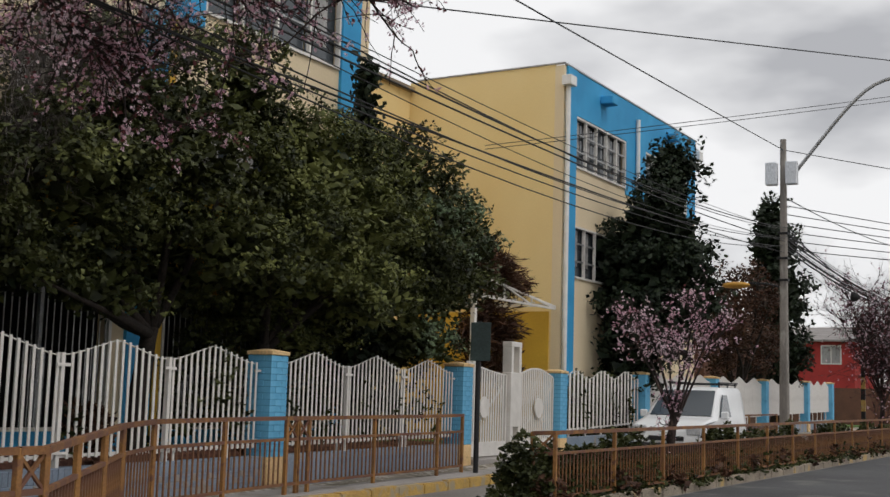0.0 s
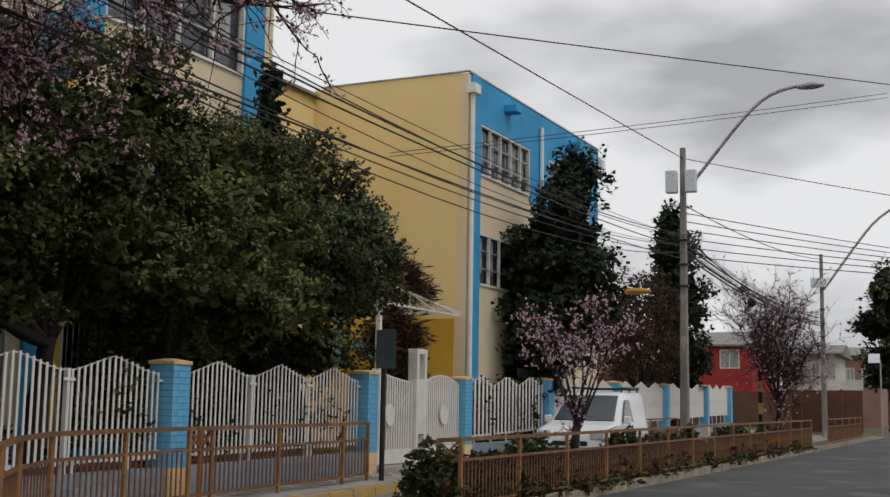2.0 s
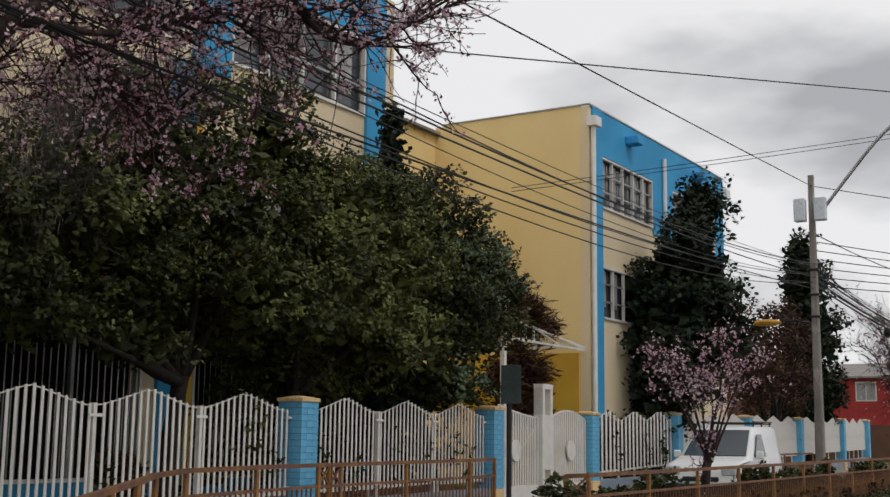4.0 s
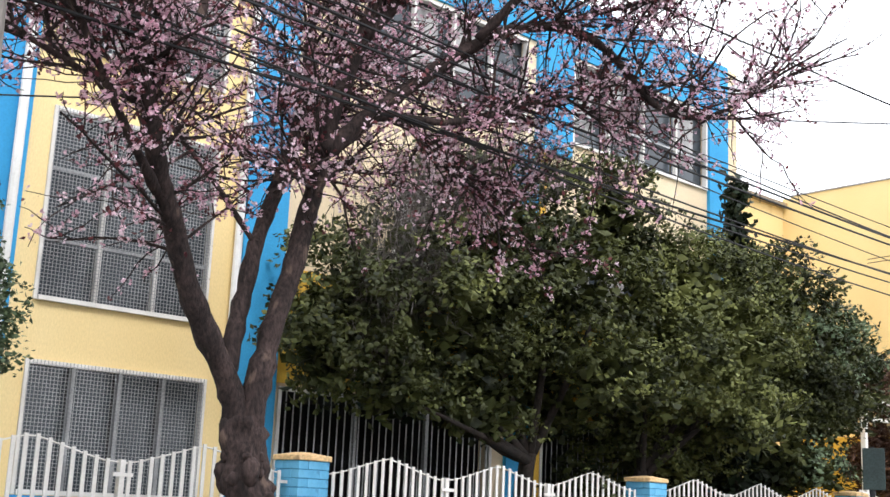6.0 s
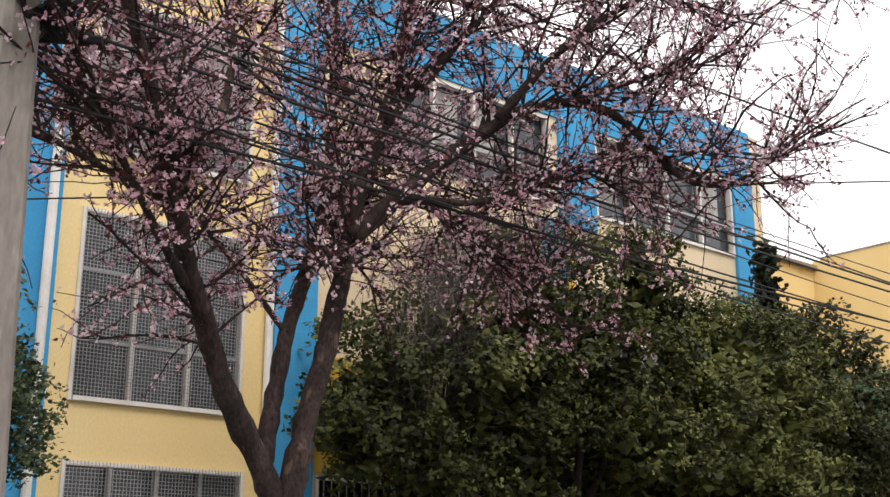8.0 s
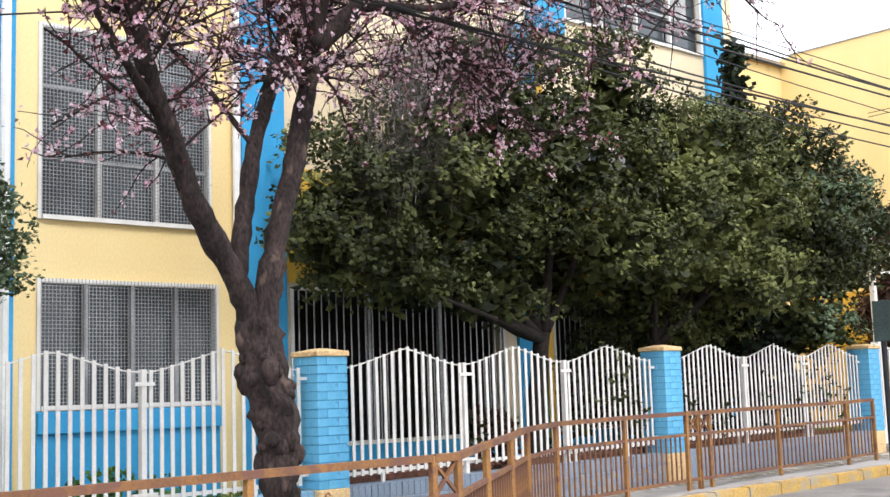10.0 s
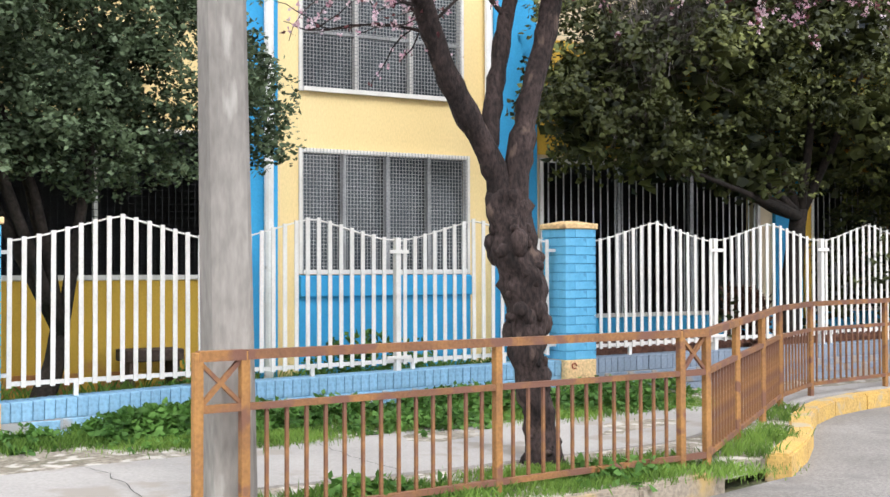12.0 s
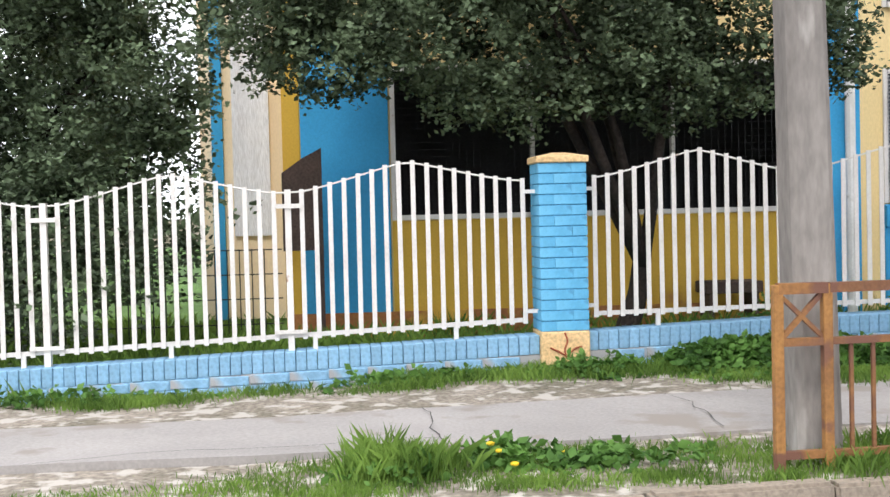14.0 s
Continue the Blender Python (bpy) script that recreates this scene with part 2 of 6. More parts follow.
M["dandelion"] = leaf_material("dandelion_petal", (0.75, 0.50, 0.02), (0.85, 0.65, 0.05), 0.2)


# ---- building helpers ----
def part(name, bm, mat, parent=None, label="", smooth=False):
    me = bpy.data.meshes.new(name)
    bm.to_mesh(me)
    bm.free()
    me.materials.append(M[mat])
    if smooth:
        me.polygons.foreach_set("use_smooth", [True] * len(me.polygons))
    ob = new(name, me)
    ob.parent = parent
    if label:
        ob["label"] = label
    return ob


def soup(name, verts, faces, mat, parent=None, label=""):
    me = bpy.data.meshes.new(name)
    me.from_pydata(verts, [], faces)
    me.materials.append(M[mat])
    ob = new(name, me)
    ob.parent = parent
    if label:
        ob["label"] = label
    return ob


def linked(name, me, m, parent):
    ob = new(name, me)
    ob.parent = parent
    ob.matrix_basis = m
    return ob


def thing(name, label, category, m=None, group="", kind=""):
    ob = new(name)
    ob.empty_display_size = 0.2
    if m is not None:
        ob.matrix_basis = m
    return tagged(ob, label, category, group, kind)


def box(bm, x0, x1, y0, y1, z0, z1, bevel=0.0):
    vs = [bm.verts.new(p) for p in ((x0, y0, z0), (x1, y0, z0), (x1, y1, z0), (x0, y1, z0), (x0, y0, z1), (x1, y0, z1), (x1, y1, z1), (x0, y1, z1))]
    fs = [bm.faces.new([vs[i] for i in f]) for f in ((3, 2, 1, 0), (4, 5, 6, 7), (0, 1, 5, 4), (1, 2, 6, 5), (2, 3, 7, 6), (3, 0, 4, 7))]
    if bevel:
        es = list({e for f in fs for e in f.edges})
        bmesh.ops.bevel(bm, geom=es, offset=bevel, segments=1, affect="EDGES")
    return bm


def boxes(*items, bevel=0.0):
    bm = bmesh.new()
    for it in items:
        box(bm, *it, bevel=bevel)
    return bm


def bar(bm, a, b, w, d=None):
    """A square bar from a to b."""
    a, b, d = Vector(a), Vector(b), d or w
    way = (b - a).normalized()
    side = way.cross(Vector((0, 0, 1)))
    side = Vector((1, 0, 0)) if side.length < 0.01 else side.normalized()
    up = side.cross(way).normalized()
    ring = [(sx * side * w / 2 + su * up * d / 2) for sx, su in ((-1, -1), (1, -1), (1, 1), (-1, 1))]
    v0, v1 = [bm.verts.new(a + r) for r in ring], [bm.verts.new(b + r) for r in ring]
    for i in range(4):
        bm.faces.new((v0[i], v0[(i + 1) % 4], v1[(i + 1) % 4], v1[i]))
    bm.faces.new(v0[::-1])
    bm.faces.new(v1)


def tube(bm, pts, radii, sides=8, knots=0.0, rnd=None):
    pts = [Vector(p) for p in pts]
    rings = []
    for i, p in enumerate(pts):
        way = (pts[min(i + 1, len(pts) - 1)] - pts[max(i - 1, 0)]).normalized()
        a = way.cross(Vector((0.31, 0.77, 0.55))).normalized()
        b = way.cross(a)
        r = radii[i] if hasattr(radii, "__len__") else radii
        ring = []
        for k in range(sides):
            t = 2 * math.pi * k / sides
            rr = r
            if knots:
                q = p + (a * math.cos(t) + b * math.sin(t)) * r
                rr = r * (1 + knots * noise.noise(q * 7.0) + 0.6 * knots * noise.noise(q * 16.0))
            ring.append(bm.verts.new(p + (a * math.cos(t) + b * math.sin(t)) * rr))
        rings.append(ring)
    for r0, r1 in zip(rings, rings[1:]):
        for k in range(sides):
            bm.faces.new((r0[k], r0[(k + 1) % sides], r1[(k + 1) % sides], r1[k]))
    bm.faces.new(rings[0][::-1])
    bm.faces.new(rings[-1])


def spread(pts, n):
    """n points smoothly along a polyline."""
    pts = np.array(pts, float)
    d = np.r_[0, np.cumsum(np.linalg.norm(np.diff(pts, axis=0), axis=1))]
    s = np.linspace(0, d[-1], n)
    out = np.stack([np.interp(s, d, pts[:, k]) for k in range(3)], 1)
    for _ in range(2):
        out[1:-1] = (out[:-2] + 2 * out[1:-1] + out[2:]) / 4
    return out


def ground_z(y):
    return 0.0055 * min(max(y - 12.0, 0.0), 90.0)


def lerp(x, xs, ys):
    return float(np.interp(x, xs, ys))


# ---- ground, road, pavement ----
def strip(name, left, right, ys, zl, zr, mat, label, category, cols=6, rough=0.0, kind="structure"):
    """A strip of ground between two edge lines given as functions of y."""
    rnd = random.Random(name)
    verts, faces = [], []
    for y in ys:
        for c in range(cols + 1):
            f = c / cols
            verts.append((left(y) + (right(y) - left(y)) * f, y, zl(y) + (zr(y) - zl(y)) * f + rough * noise.noise(Vector((left(y) + c * 0.37, y * 1.1, 0.3)))))
    for i in range(len(ys) - 1):
        for c in range(cols):
            a = i * (cols + 1) + c
            faces.append((a, a + 1, a + cols + 2, a + cols + 1))
    for edge, flip in ((0, 1), (cols, 0)):
        low = len(verts)
        for i in range(len(ys)):
            x, y, z = verts[i * (cols + 1) + edge]
            verts.append((x, y, z - 0.08))
        for i in range(len(ys) - 1):
            a, b2 = i * (cols + 1) + edge, (i + 1) * (cols + 1) + edge
            quad = (a, b2, low + i + 1, low + i)
            faces.append(quad if flip else quad[::-1])
    return tagged(soup(name, verts, faces, mat), label, category, kind=kind)


FENCE_X = -9.6
YS_FAR = [-60 + 2.0 * i for i in range(30)] + [0.5 * i for i in range(80)] + [40 + 4.0 * i for i in range(40)]
KERB_Y = [-60, 0.0, 3.0, 5.5, 6.8, 7.8, 8.7, 9.7, 11.0, 12.5, 21.0, 60.0, 200.0]
KERB_X = [-5.33, -5.38, -5.50, -5.72, -6.02, -6.68, -7.5, -8.2, -8.55, -8.68, -8.80, -8.9, -8.9]


def kerb_x(y):
    return lerp(y, KERB_Y, KERB_X)


def island_x(y):
    return -5.85 + 0.049 * (y - 15.0)


def fence_base(y):
    return lerp(y, (-14, -2.45, 2.0, 8.0, 14.0, 20.0, 60.0), (-0.10, 0.05, 0.20, 0.235, 0.22, 0.30, 0.56))


g = bmesh.new()
far = 1500.0
gy = [-far, 12.0, 102.0, far]
gv = [[g.verts.new((x, y, ground_z(y) - 0.03)) for x in (-far, far)] for y in gy]
for r0, r1 in zip(gv, gv[1:]):
    g.faces.new((r0[0], r0[1], r1[1], r1[0]))
tagged(part("ground", g, "soil"), "bare brown earth reaching to the horizon", "ground", kind="structure")
strip("road", lambda y: kerb_x(y) + 0.02 if y < 11 else island_x(y) + 0.02 if y > 14 else -6.0, lambda y: 7.0, YS_FAR, ground_z, ground_z, "asphalt", "grey worn asphalt street with patches", "road", cols=4)
strip("parking_bay", lambda y: kerb_x(y), lambda y: lerp(y, (0, 11.5, 15), (-4.0, -4.0, island_x(15) + 0.01)) if y < 15 else island_x(y) + 0.01, [-12 + 0.4 * i for i in range(197)], lambda y: ground_z(y) + 0.012, lambda y: ground_z(y) + 0.008, "bay_asphalt", "brownish worn asphalt lay-by beside the street", "lay-by", cols=4)
strip("pavement", lambda y: FENCE_X + 0.05, lambda y: kerb_x(y) - 0.12, [-30 + 0.5 * i for i in range(200)], lambda y: max(fence_base(y), ground_z(y) + 0.1), lambda y: ground_z(y) + 0.145, "rubble", "dusty rubble and soil beside a worn pavement", "pavement", cols=14, rough=0.02)
strip("footpath", lambda y: lerp(y, (-30, 0, 3, 6, 8, 10, 60), (-8.15, -8.1, -8.2, -8.6, -9.2, -9.45, -9.45)), lambda y: lerp(y, (-30, 1.0, 3, 6.5, 8, 10, 12, 60), (-6.6, -6.75, -6.85, -6.9, -7.6, -8.5, -8.8, -9.0)), [-30 + 0.4 * i for i in range(220)],
      lambda y: 0.4 * max(fence_base(y), ground_z(y) + 0.1) + 0.6 * (ground_z(y) + 0.145) + 0.028, lambda y: ground_z(y) + 0.18, "concrete", "pale cracked concrete footpath", "footpath", cols=6, rough=0.01)
strip("school_yard", lambda y: -60.0, lambda y: FENCE_X - 0.2, [-40 + 2.0 * i for i in range(70)], lambda y: fence_base(y) + 0.06, lambda y: fence_base(y) + 0.04, "lawn", "green lawn behind the school fence", "lawn", cols=10, rough=0.05)


def kerb_run(name, line, mat, label, n0, n1, step=0.9, width=0.13, height=0.16):
    root = thing(name, label, "kerb", kind="structure")
    ys = np.arange(n0, n1, 0.05)
    p = np.array([line(y) for y in ys])
    d = np.r_[0, np.cumsum(np.linalg.norm(np.diff(p[:, :2], axis=0), axis=1))]
    n = int(d[-1] / step)
    rnd = random.Random(name)
    for i in range(n):
        a = [float(np.interp(i * step + 0.003, d, p[:, k])) for k in range(3)]
        b = [float(np.interp((i + 1) * step - 0.003, d, p[:, k])) for k in range(3)]
        bm = bmesh.new()
        h = rnd.uniform(-0.012, 0.012)
        bar(bm, (a[0], a[1], a[2] - height / 2 + h), (b[0], b[1], b[2] - height / 2 + h + rnd.uniform(-0.01, 0.01)), width, height + 0.1)
        bmesh.ops.bevel(bm, geom=bm.edges[:], offset=0.018, segments=2, affect="EDGES")
        part("kerb_stone", bm, mat, root)
    return root


kerb_run("kerb", lambda y: (kerb_x(y) - 0.06, y, ground_z(y) + 0.11), "kerb", "worn concrete kerb with flaking yellow paint", -12.0, 6.7)
kerb_run("yellow_kerb", lambda y: (kerb_x(y) - 0.06, y, ground_z(y) + 0.12), "kerb_yellow", "yellow painted concrete kerb of the lay-by", 6.75, 40.0, step=0.8, width=0.19)
kerb_run("island_kerb", lambda y: (island_x(y) - 0.08, y, ground_z(y) + 0.10), "kerb", "stained concrete kerb round a planted strip", 15.0, 62.0)
kerb_run("island_kerb", lambda y: (island_x(y) - 1.05, y, ground_z(y) + 0.10), "kerb", "stained concrete kerb round a planted strip", 15.0, 62.0, step=1.5)
tip = thing("island_kerb", "yellow rounded kerb end of planted strip", "kerb", kind="structure")
for k in range(5):
    a0, a1 = math.pi * (1 + k / 5) + 0.02, math.pi * (1 + (k + 1) / 5) - 0.02
    cx = island_x(15) - 0.565
    bm = bmesh.new()
    bar(bm, (cx + 0.485 * math.cos(a0), 15 + 0.55 * math.sin(a0), 0.07), (cx + 0.485 * math.cos(a1), 15 + 0.55 * math.sin(a1), 0.07), 0.13, 0.2)
    bmesh.ops.bevel(bm, geom=bm.edges[:], offset=0.015, segments=1, affect="EDGES")
    part("kerb_stone", bm, "kerb", tip)
strip("planting_strip", lambda y: island_x(y) - 1.0, lambda y: island_x(y) - 0.1, [14.6 + 0.5 * i for i in range(96)], lambda y: ground_z(y) + 0.13, lambda y: ground_z(y) + 0.13, "soil", "overgrown planted strip of brown soil", "planting strip", cols=4, rough=0.05)

# ---- school buildings ----
FRONT = -12.5
BUILD = pose(0, 0, 0, 0, 0, -3)


def wall_with_holes(bm, x0, x1, y0, y1, z0, z1, holes):
    """Front wall in pieces round rectangular openings (ya, yb, za, zb)."""
    ys = sorted({y0, y1, *[h[0] for h in holes], *[h[1] for h in holes]})
    for a, b in zip(ys, ys[1:]):
        mine = sorted((h[2], h[3]) for h in holes if h[0] <= a + 1e-6 and h[1] >= b - 1e-6)
        z = z0
        for lo, hi in mine:
            if lo > z:
                box(bm, x0, x1, a, b, z, lo)
            z = hi
        if z < z1:
            box(bm, x0, x1, a, b, z, z1)
    bmesh.ops.remove_doubles(bm, verts=bm.verts[:], dist=0.0005)


def window(root, y0, y1, z0, z1, mullions=3, grille=True, transoms=(), curtain=True, pitch=0.053, vertical_bars=False, glazed=True, wire="grey_metal", mullion_mat="white_iron", label="white framed window with wire mesh grille"):
    fx = FRONT
    w = part("window", boxes((fx - 0.06, fx + 0.05, y0 + 0.05, y1 - 0.05, z0, z0 + 0.05)), "white_iron", root, label)
    for bx in ((y0, y0 + 0.05, z0, z1), (y1 - 0.05, y1, z0, z1), (y0 + 0.05, y1 - 0.05, z1 - 0.05, z1)):
        part("window_frame", boxes((fx - 0.06, fx + 0.03, *bx)), "white_iron", w)
    for i in range(1, mullions):
        y = y0 + (y1 - y0) * i / mullions
        part("mullion", boxes((fx - 0.05, fx + 0.025, y - 0.022, y + 0.022, z0 + 0.05, z1 - 0.05)), mullion_mat, w)
    for z in transoms:
        part("transom", boxes((fx - 0.05, fx + 0.0, y0 + 0.05, y1 - 0.05, z - 0.018, z + 0.018)), "grey_metal", w)
    for i in range(mullions if glazed else 0):
        a, b = y0 + (y1 - y0) * i / mullions, y0 + (y1 - y0) * (i + 1) / mullions
        part("pane", boxes((fx - 0.12, fx - 0.113, a + 0.02, b - 0.02, z0 + 0.02, z1 - 0.02)), "glass", w)
    if curtain:
        for i in range(mullions):
            if (i + int(y0 * 3)) % 3 != 1:
                a, b = y0 + (y1 - y0) * i / mullions, y0 + (y1 - y0) * (i + 0.7) / mullions
                part("blind", boxes((fx - 0.105, fx - 0.10, a + 0.06, b, z0 + 0.25 * (z1 - z0), z1 - 0.08)), "curtain", w)
    if grille:
        bm = bmesh.new()
        n = int((y1 - y0) / pitch)
        for i in range(1, n):
            y = y0 + (y1 - y0) * i / n
            t = 0.009 if vertical_bars else 0.0022 if wire == "dark_metal" else 0.003
            box(bm, fx + 0.034, fx + 0.040, y - t, y + t, z0, z1)
        if not vertical_bars:
            n = int((z1 - z0) / pitch)
            for i in range(1, n):
                z = z0 + (z1 - z0) * i / n
                t = 0.0022 if wire == "dark_metal" else 0.003
                box(bm, fx + 0.041, fx + 0.047, y0 + 0.045, y1 - 0.045, z - t, z + t)
        tagged(part("wire_mesh", bm, wire, w), kind="stuff")
    return w


school = thing("school_building", "yellow three-storey school building with blue pilasters", "building", BUILD)
holes = [(5.27, 7.48, 1.47, 2.88), (5.27, 7.40, 3.52, 5.70), (5.27, 7.40, 6.40, 8.35),
         (0.1, 4.5, 1.42, 3.0), (8.5, 12.2, 0.9, 2.91), (13.2, 17.2, 0.9, 2.91),
         (13.75, 17.35, 7.27, 8.72), (9.6, 12.7, 7.27, 8.72), (10.2, 12.7, 4.45, 5.9), (13.75, 17.2, 4.45, 5.9)]
bm = bmesh.new()
wall_with_holes(bm, FRONT - 0.25, FRONT, -1.0, 7.8, 0.2, 8.45, [h for h in holes if h[1] < 8])
part("front_wall", bm, "yellow", school)
bm = bmesh.new()
wall_with_holes(bm, FRONT - 0.25, FRONT, 7.8, 18.15, 0.2, 9.75, [h for h in holes if h[0] > 8])
part("front_wall", bm, "cream", school)
# sloping parapet over the stair bay
bm = bmesh.new()
prof = [(4.6, 8.45), (7.8, 8.45), (7.8, 10.2), (6.95, 9.55), (6.1, 8.9)]
f0 = [bm.verts.new((FRONT, y, z)) for y, z in prof]
f1 = [bm.verts.new((FRONT - 0.25, y, z)) for y, z in prof]
bm.faces.new(f0)
bm.faces.new(f1[::-1])
for i in range(len(prof)):
    bm.faces.new((f0[i], f1[i], f1[(i + 1) % len(prof)], f0[(i + 1) % len(prof)]))
part("sloping_parapet", bm, "yellow", school)
for bx in ((-22, FRONT - 0.25, 17.9, 18.15, 0.2, 9.75), (-22, FRONT - 0.25, -1.0, -0.8, 0.2, 8.45), (-22, -21.75, -0.8, 17.9, 0.2, 8.45)):
    part("outer_wall", boxes(bx), "yellow", school)
part("roof", boxes((-22, FRONT - 0.25, -1.0, 7.8, 8.2, 8.4), (-22, FRONT - 0.25, 7.8, 17.9, 9.3, 9.5)), "roof", school)
# Floor slabs and back wall with the room's darkness painted on.
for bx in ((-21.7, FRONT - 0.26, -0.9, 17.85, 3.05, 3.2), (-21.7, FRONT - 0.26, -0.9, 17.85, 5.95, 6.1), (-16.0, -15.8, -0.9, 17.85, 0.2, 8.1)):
    part("inner_slab", boxes(bx), "room_shade", school)
for y0, y1, z1, z0 in ((4.50, 5.0, 8.45, 0.2), (7.80, 8.43, 10.25, 0.2), (12.45, 12.98, 7.0, 0.2), (12.9, 13.72, 9.75, 7.02), (17.36, 17.93, 9.75, 0.2)):
    part("blue_pilaster", boxes((FRONT, FRONT + 0.07, y0, y1, z0, z1), bevel=0.006), "blue", school, "bright blue painted pilaster")
part("yellow_edge_strip", boxes((FRONT, FRONT + 0.09, 12.99, 13.12, 0.2, 7.0)), "ochre", school)
part("cream_corner", boxes((FRONT, FRONT + 0.06, 17.935, 18.2, 0.2, 9.7)), "cream", school)
part("blue_parapet_band", boxes((FRONT, FRONT + 0.04, 8.44, 12.89, 8.76, 9.75), (FRONT, FRONT + 0.04, 13.73, 17.35, 8.76, 9.75)), "blue", school, "bright blue parapet band")
part("blue_wall_panel", boxes((FRONT, FRONT + 0.03, -0.82, 0.08, 0.25, 3.3)), "blue", school, "bright blue painted wall panel")
part("blue_dado", boxes((FRONT, FRONT + 0.03, 5.27, 7.48, 0.25, 1.46)), "blue", school)
part("wall_foot", boxes((FRONT, FRONT + 0.036, -1.0, 4.49, 0.2, 0.48)), "stained", school, "earth-stained foot of the wall")
for y0, y1, z0, z1 in ((0.10, 4.49, 0.25, 1.41), (-1.0, -0.83, 0.25, 8.4), (8.45, 12.43, 2.95, 4.4), (13.13, 17.34, 2.95, 4.4)):
    part("ochre_panel", boxes((FRONT, FRONT + 0.022, y0, y1, z0, z1)), "ochre", school)
part("blue_dado", boxes((FRONT, FRONT + 0.03, 8.45, 12.43, 0.25, 0.9), (FRONT, FRONT + 0.03, 13.13, 17.34, 0.25, 0.9)), "blue", school)
part("dado_band", boxes((FRONT + 0.03, FRONT + 0.075, 5.27, 7.48, 1.22, 1.45), bevel=0.006), "blue", school)
window(school, 5.27, 7.48, 1.47, 2.88, 4, curtain=False, pitch=0.041, mullion_mat="grey_metal")
window(school, 5.27, 7.40, 3.52, 5.70, 3, transoms=(4.2, 5.0), curtain=False, pitch=0.041)
window(school, 5.27, 7.40, 6.40, 8.35, 3, transoms=(7.1,))
# Dark wire instead of grey puts the recess's shade into this mesh.
window(school, 0.1, 4.5, 1.42, 3.0, 3, pitch=0.07, curtain=False, glazed=False, wire="dark_metal", label="open mesh window over a dark interior")
# Grey metal instead of white paint puts tree shade into these bars.
for y0, y1 in ((8.5, 12.2), (13.2, 17.2)):
    window(school, y0, y1, 0.9, 2.91, 3, pitch=0.115, vertical_bars=True, curtain=False, glazed=False, wire="grey_metal", mullion_mat="grey_metal", label="dark window behind vertical white bars greyed as if shaded")
for y0, y1, z0, z1 in ((13.75, 17.35, 7.27, 8.72), (9.6, 12.7, 7.27, 8.72), (10.2, 12.7, 4.45, 5.9), (13.75, 17.2, 4.45, 5.9)):
    window(school, y0, y1, z0, z1, 4, grille=False, transoms=(z0 + 0.55,), label="white framed upper window with pale blinds")
bm = bmesh.new()
tube(bm, [(FRONT + 0.13, 4.87, 0.3), (FRONT + 0.13, 4.87, 8.4)], 0.055, 10)
part("downpipe", bm, "white_pipe", school, "white rain downpipe")
bm = bmesh.new()
tube(bm, [(FRONT + 0.08, 7.72, 3.0), (FRONT + 0.08, 7.72, 9.6)], 0.05, 10)
part("downpipe", bm, "white_pipe", school, "white rain downpipe")
part("gutter_box", boxes((FRONT + 0.0, FRONT + 0.22, 17.95, 18.25, 9.15, 9.4), bevel=0.01), "white_pipe", school)

annex = thing("school_building", "yellow and blue school block with white corner downpipe", "building", BUILD)
bm = bmesh.new()
ah = [(27.7, 31.1, 7.35, 8.69), (27.7, 31.1, 4.54, 5.87), (32.6, 36.2, 7.35, 8.69), (32.6, 36.2, 4.54, 5.87)]
wall_with_holes(bm, FRONT - 0.25, FRONT, 27.0, 37.05, 0.2, 9.85, ah)
part("front_wall", bm, "cream", annex)
part("side_wall", boxes((-16.8, FRONT - 0.25, 27.0, 27.25, 0.2, 9.88)), "yellow", annex, "tall blank yellow side wall")
part("ochre_lower_wall", boxes((-16.8, FRONT - 0.3, 26.97, 27.0, 0.2, 3.65)), "ochre", annex, "deep ochre lower side wall")
for bx in ((-16.8, FRONT - 0.25, 36.8, 37.05, 0.2, 9.85), (-17.05, -16.8, 27.0, 37.05, 0.2, 9.85)):
    part("rear_wall", boxes(bx), "yellow", annex)
part("roof", boxes((-16.8, FRONT - 0.25, 27.25, 36.8, 9.4, 9.55)), "roof", annex)
part("roof_edge", boxes((-16.85, FRONT + 0.03, 26.97, 27.06, 9.885, 9.92), (FRONT - 0.02, FRONT + 0.06, 27.07, 37.1, 9.86, 9.90)), "grey_metal", annex)
part("blue_upper_wall", boxes((FRONT, FRONT + 0.04, 27.69, 37.0, 8.70, 9.85), (FRONT, FRONT + 0.04, 31.11, 32.59, 7.2, 8.70), (FRONT, FRONT + 0.04, 36.21, 37.0, 7.2, 8.70)), "blue", annex, "bright blue upper wall")
part("blue_pilaster", boxes((FRONT, FRONT + 0.06, 27.12, 27.68, 0.2, 9.85)), "blue", annex, "bright blue painted corner pilaster")
part("inner_wall", boxes((-14.6, -14.4, 27.3, 36.7, 0.3, 9.3)), "room_shade", annex)
for y0, y1, z0, z1 in ah:
    window(annex, y0, y1, z0, z1, 5, grille=False, transoms=(z0 + 0.45, z0 + 0.9), label="white framed barred window with pale blinds")
for y in (27.03, 31.8):
    bm = bmesh.new()
    tube(bm, [(FRONT + 0.11, y, 0.3), (FRONT + 0.11, y, 9.45)], 0.06, 10)
    part("downpipe", bm, "white_pipe", annex, "white rain downpipe")
part("gutter_box", boxes((FRONT + 0.0, FRONT + 0.26, 26.85, 27.2, 9.3, 9.55), bevel=0.01), "white_pipe", annex)
part("gutter_box", boxes((FRONT + 0.0, FRONT + 0.26, 36.75, 37.1, 9.2, 9.5), bevel=0.01), "white_pipe", annex)
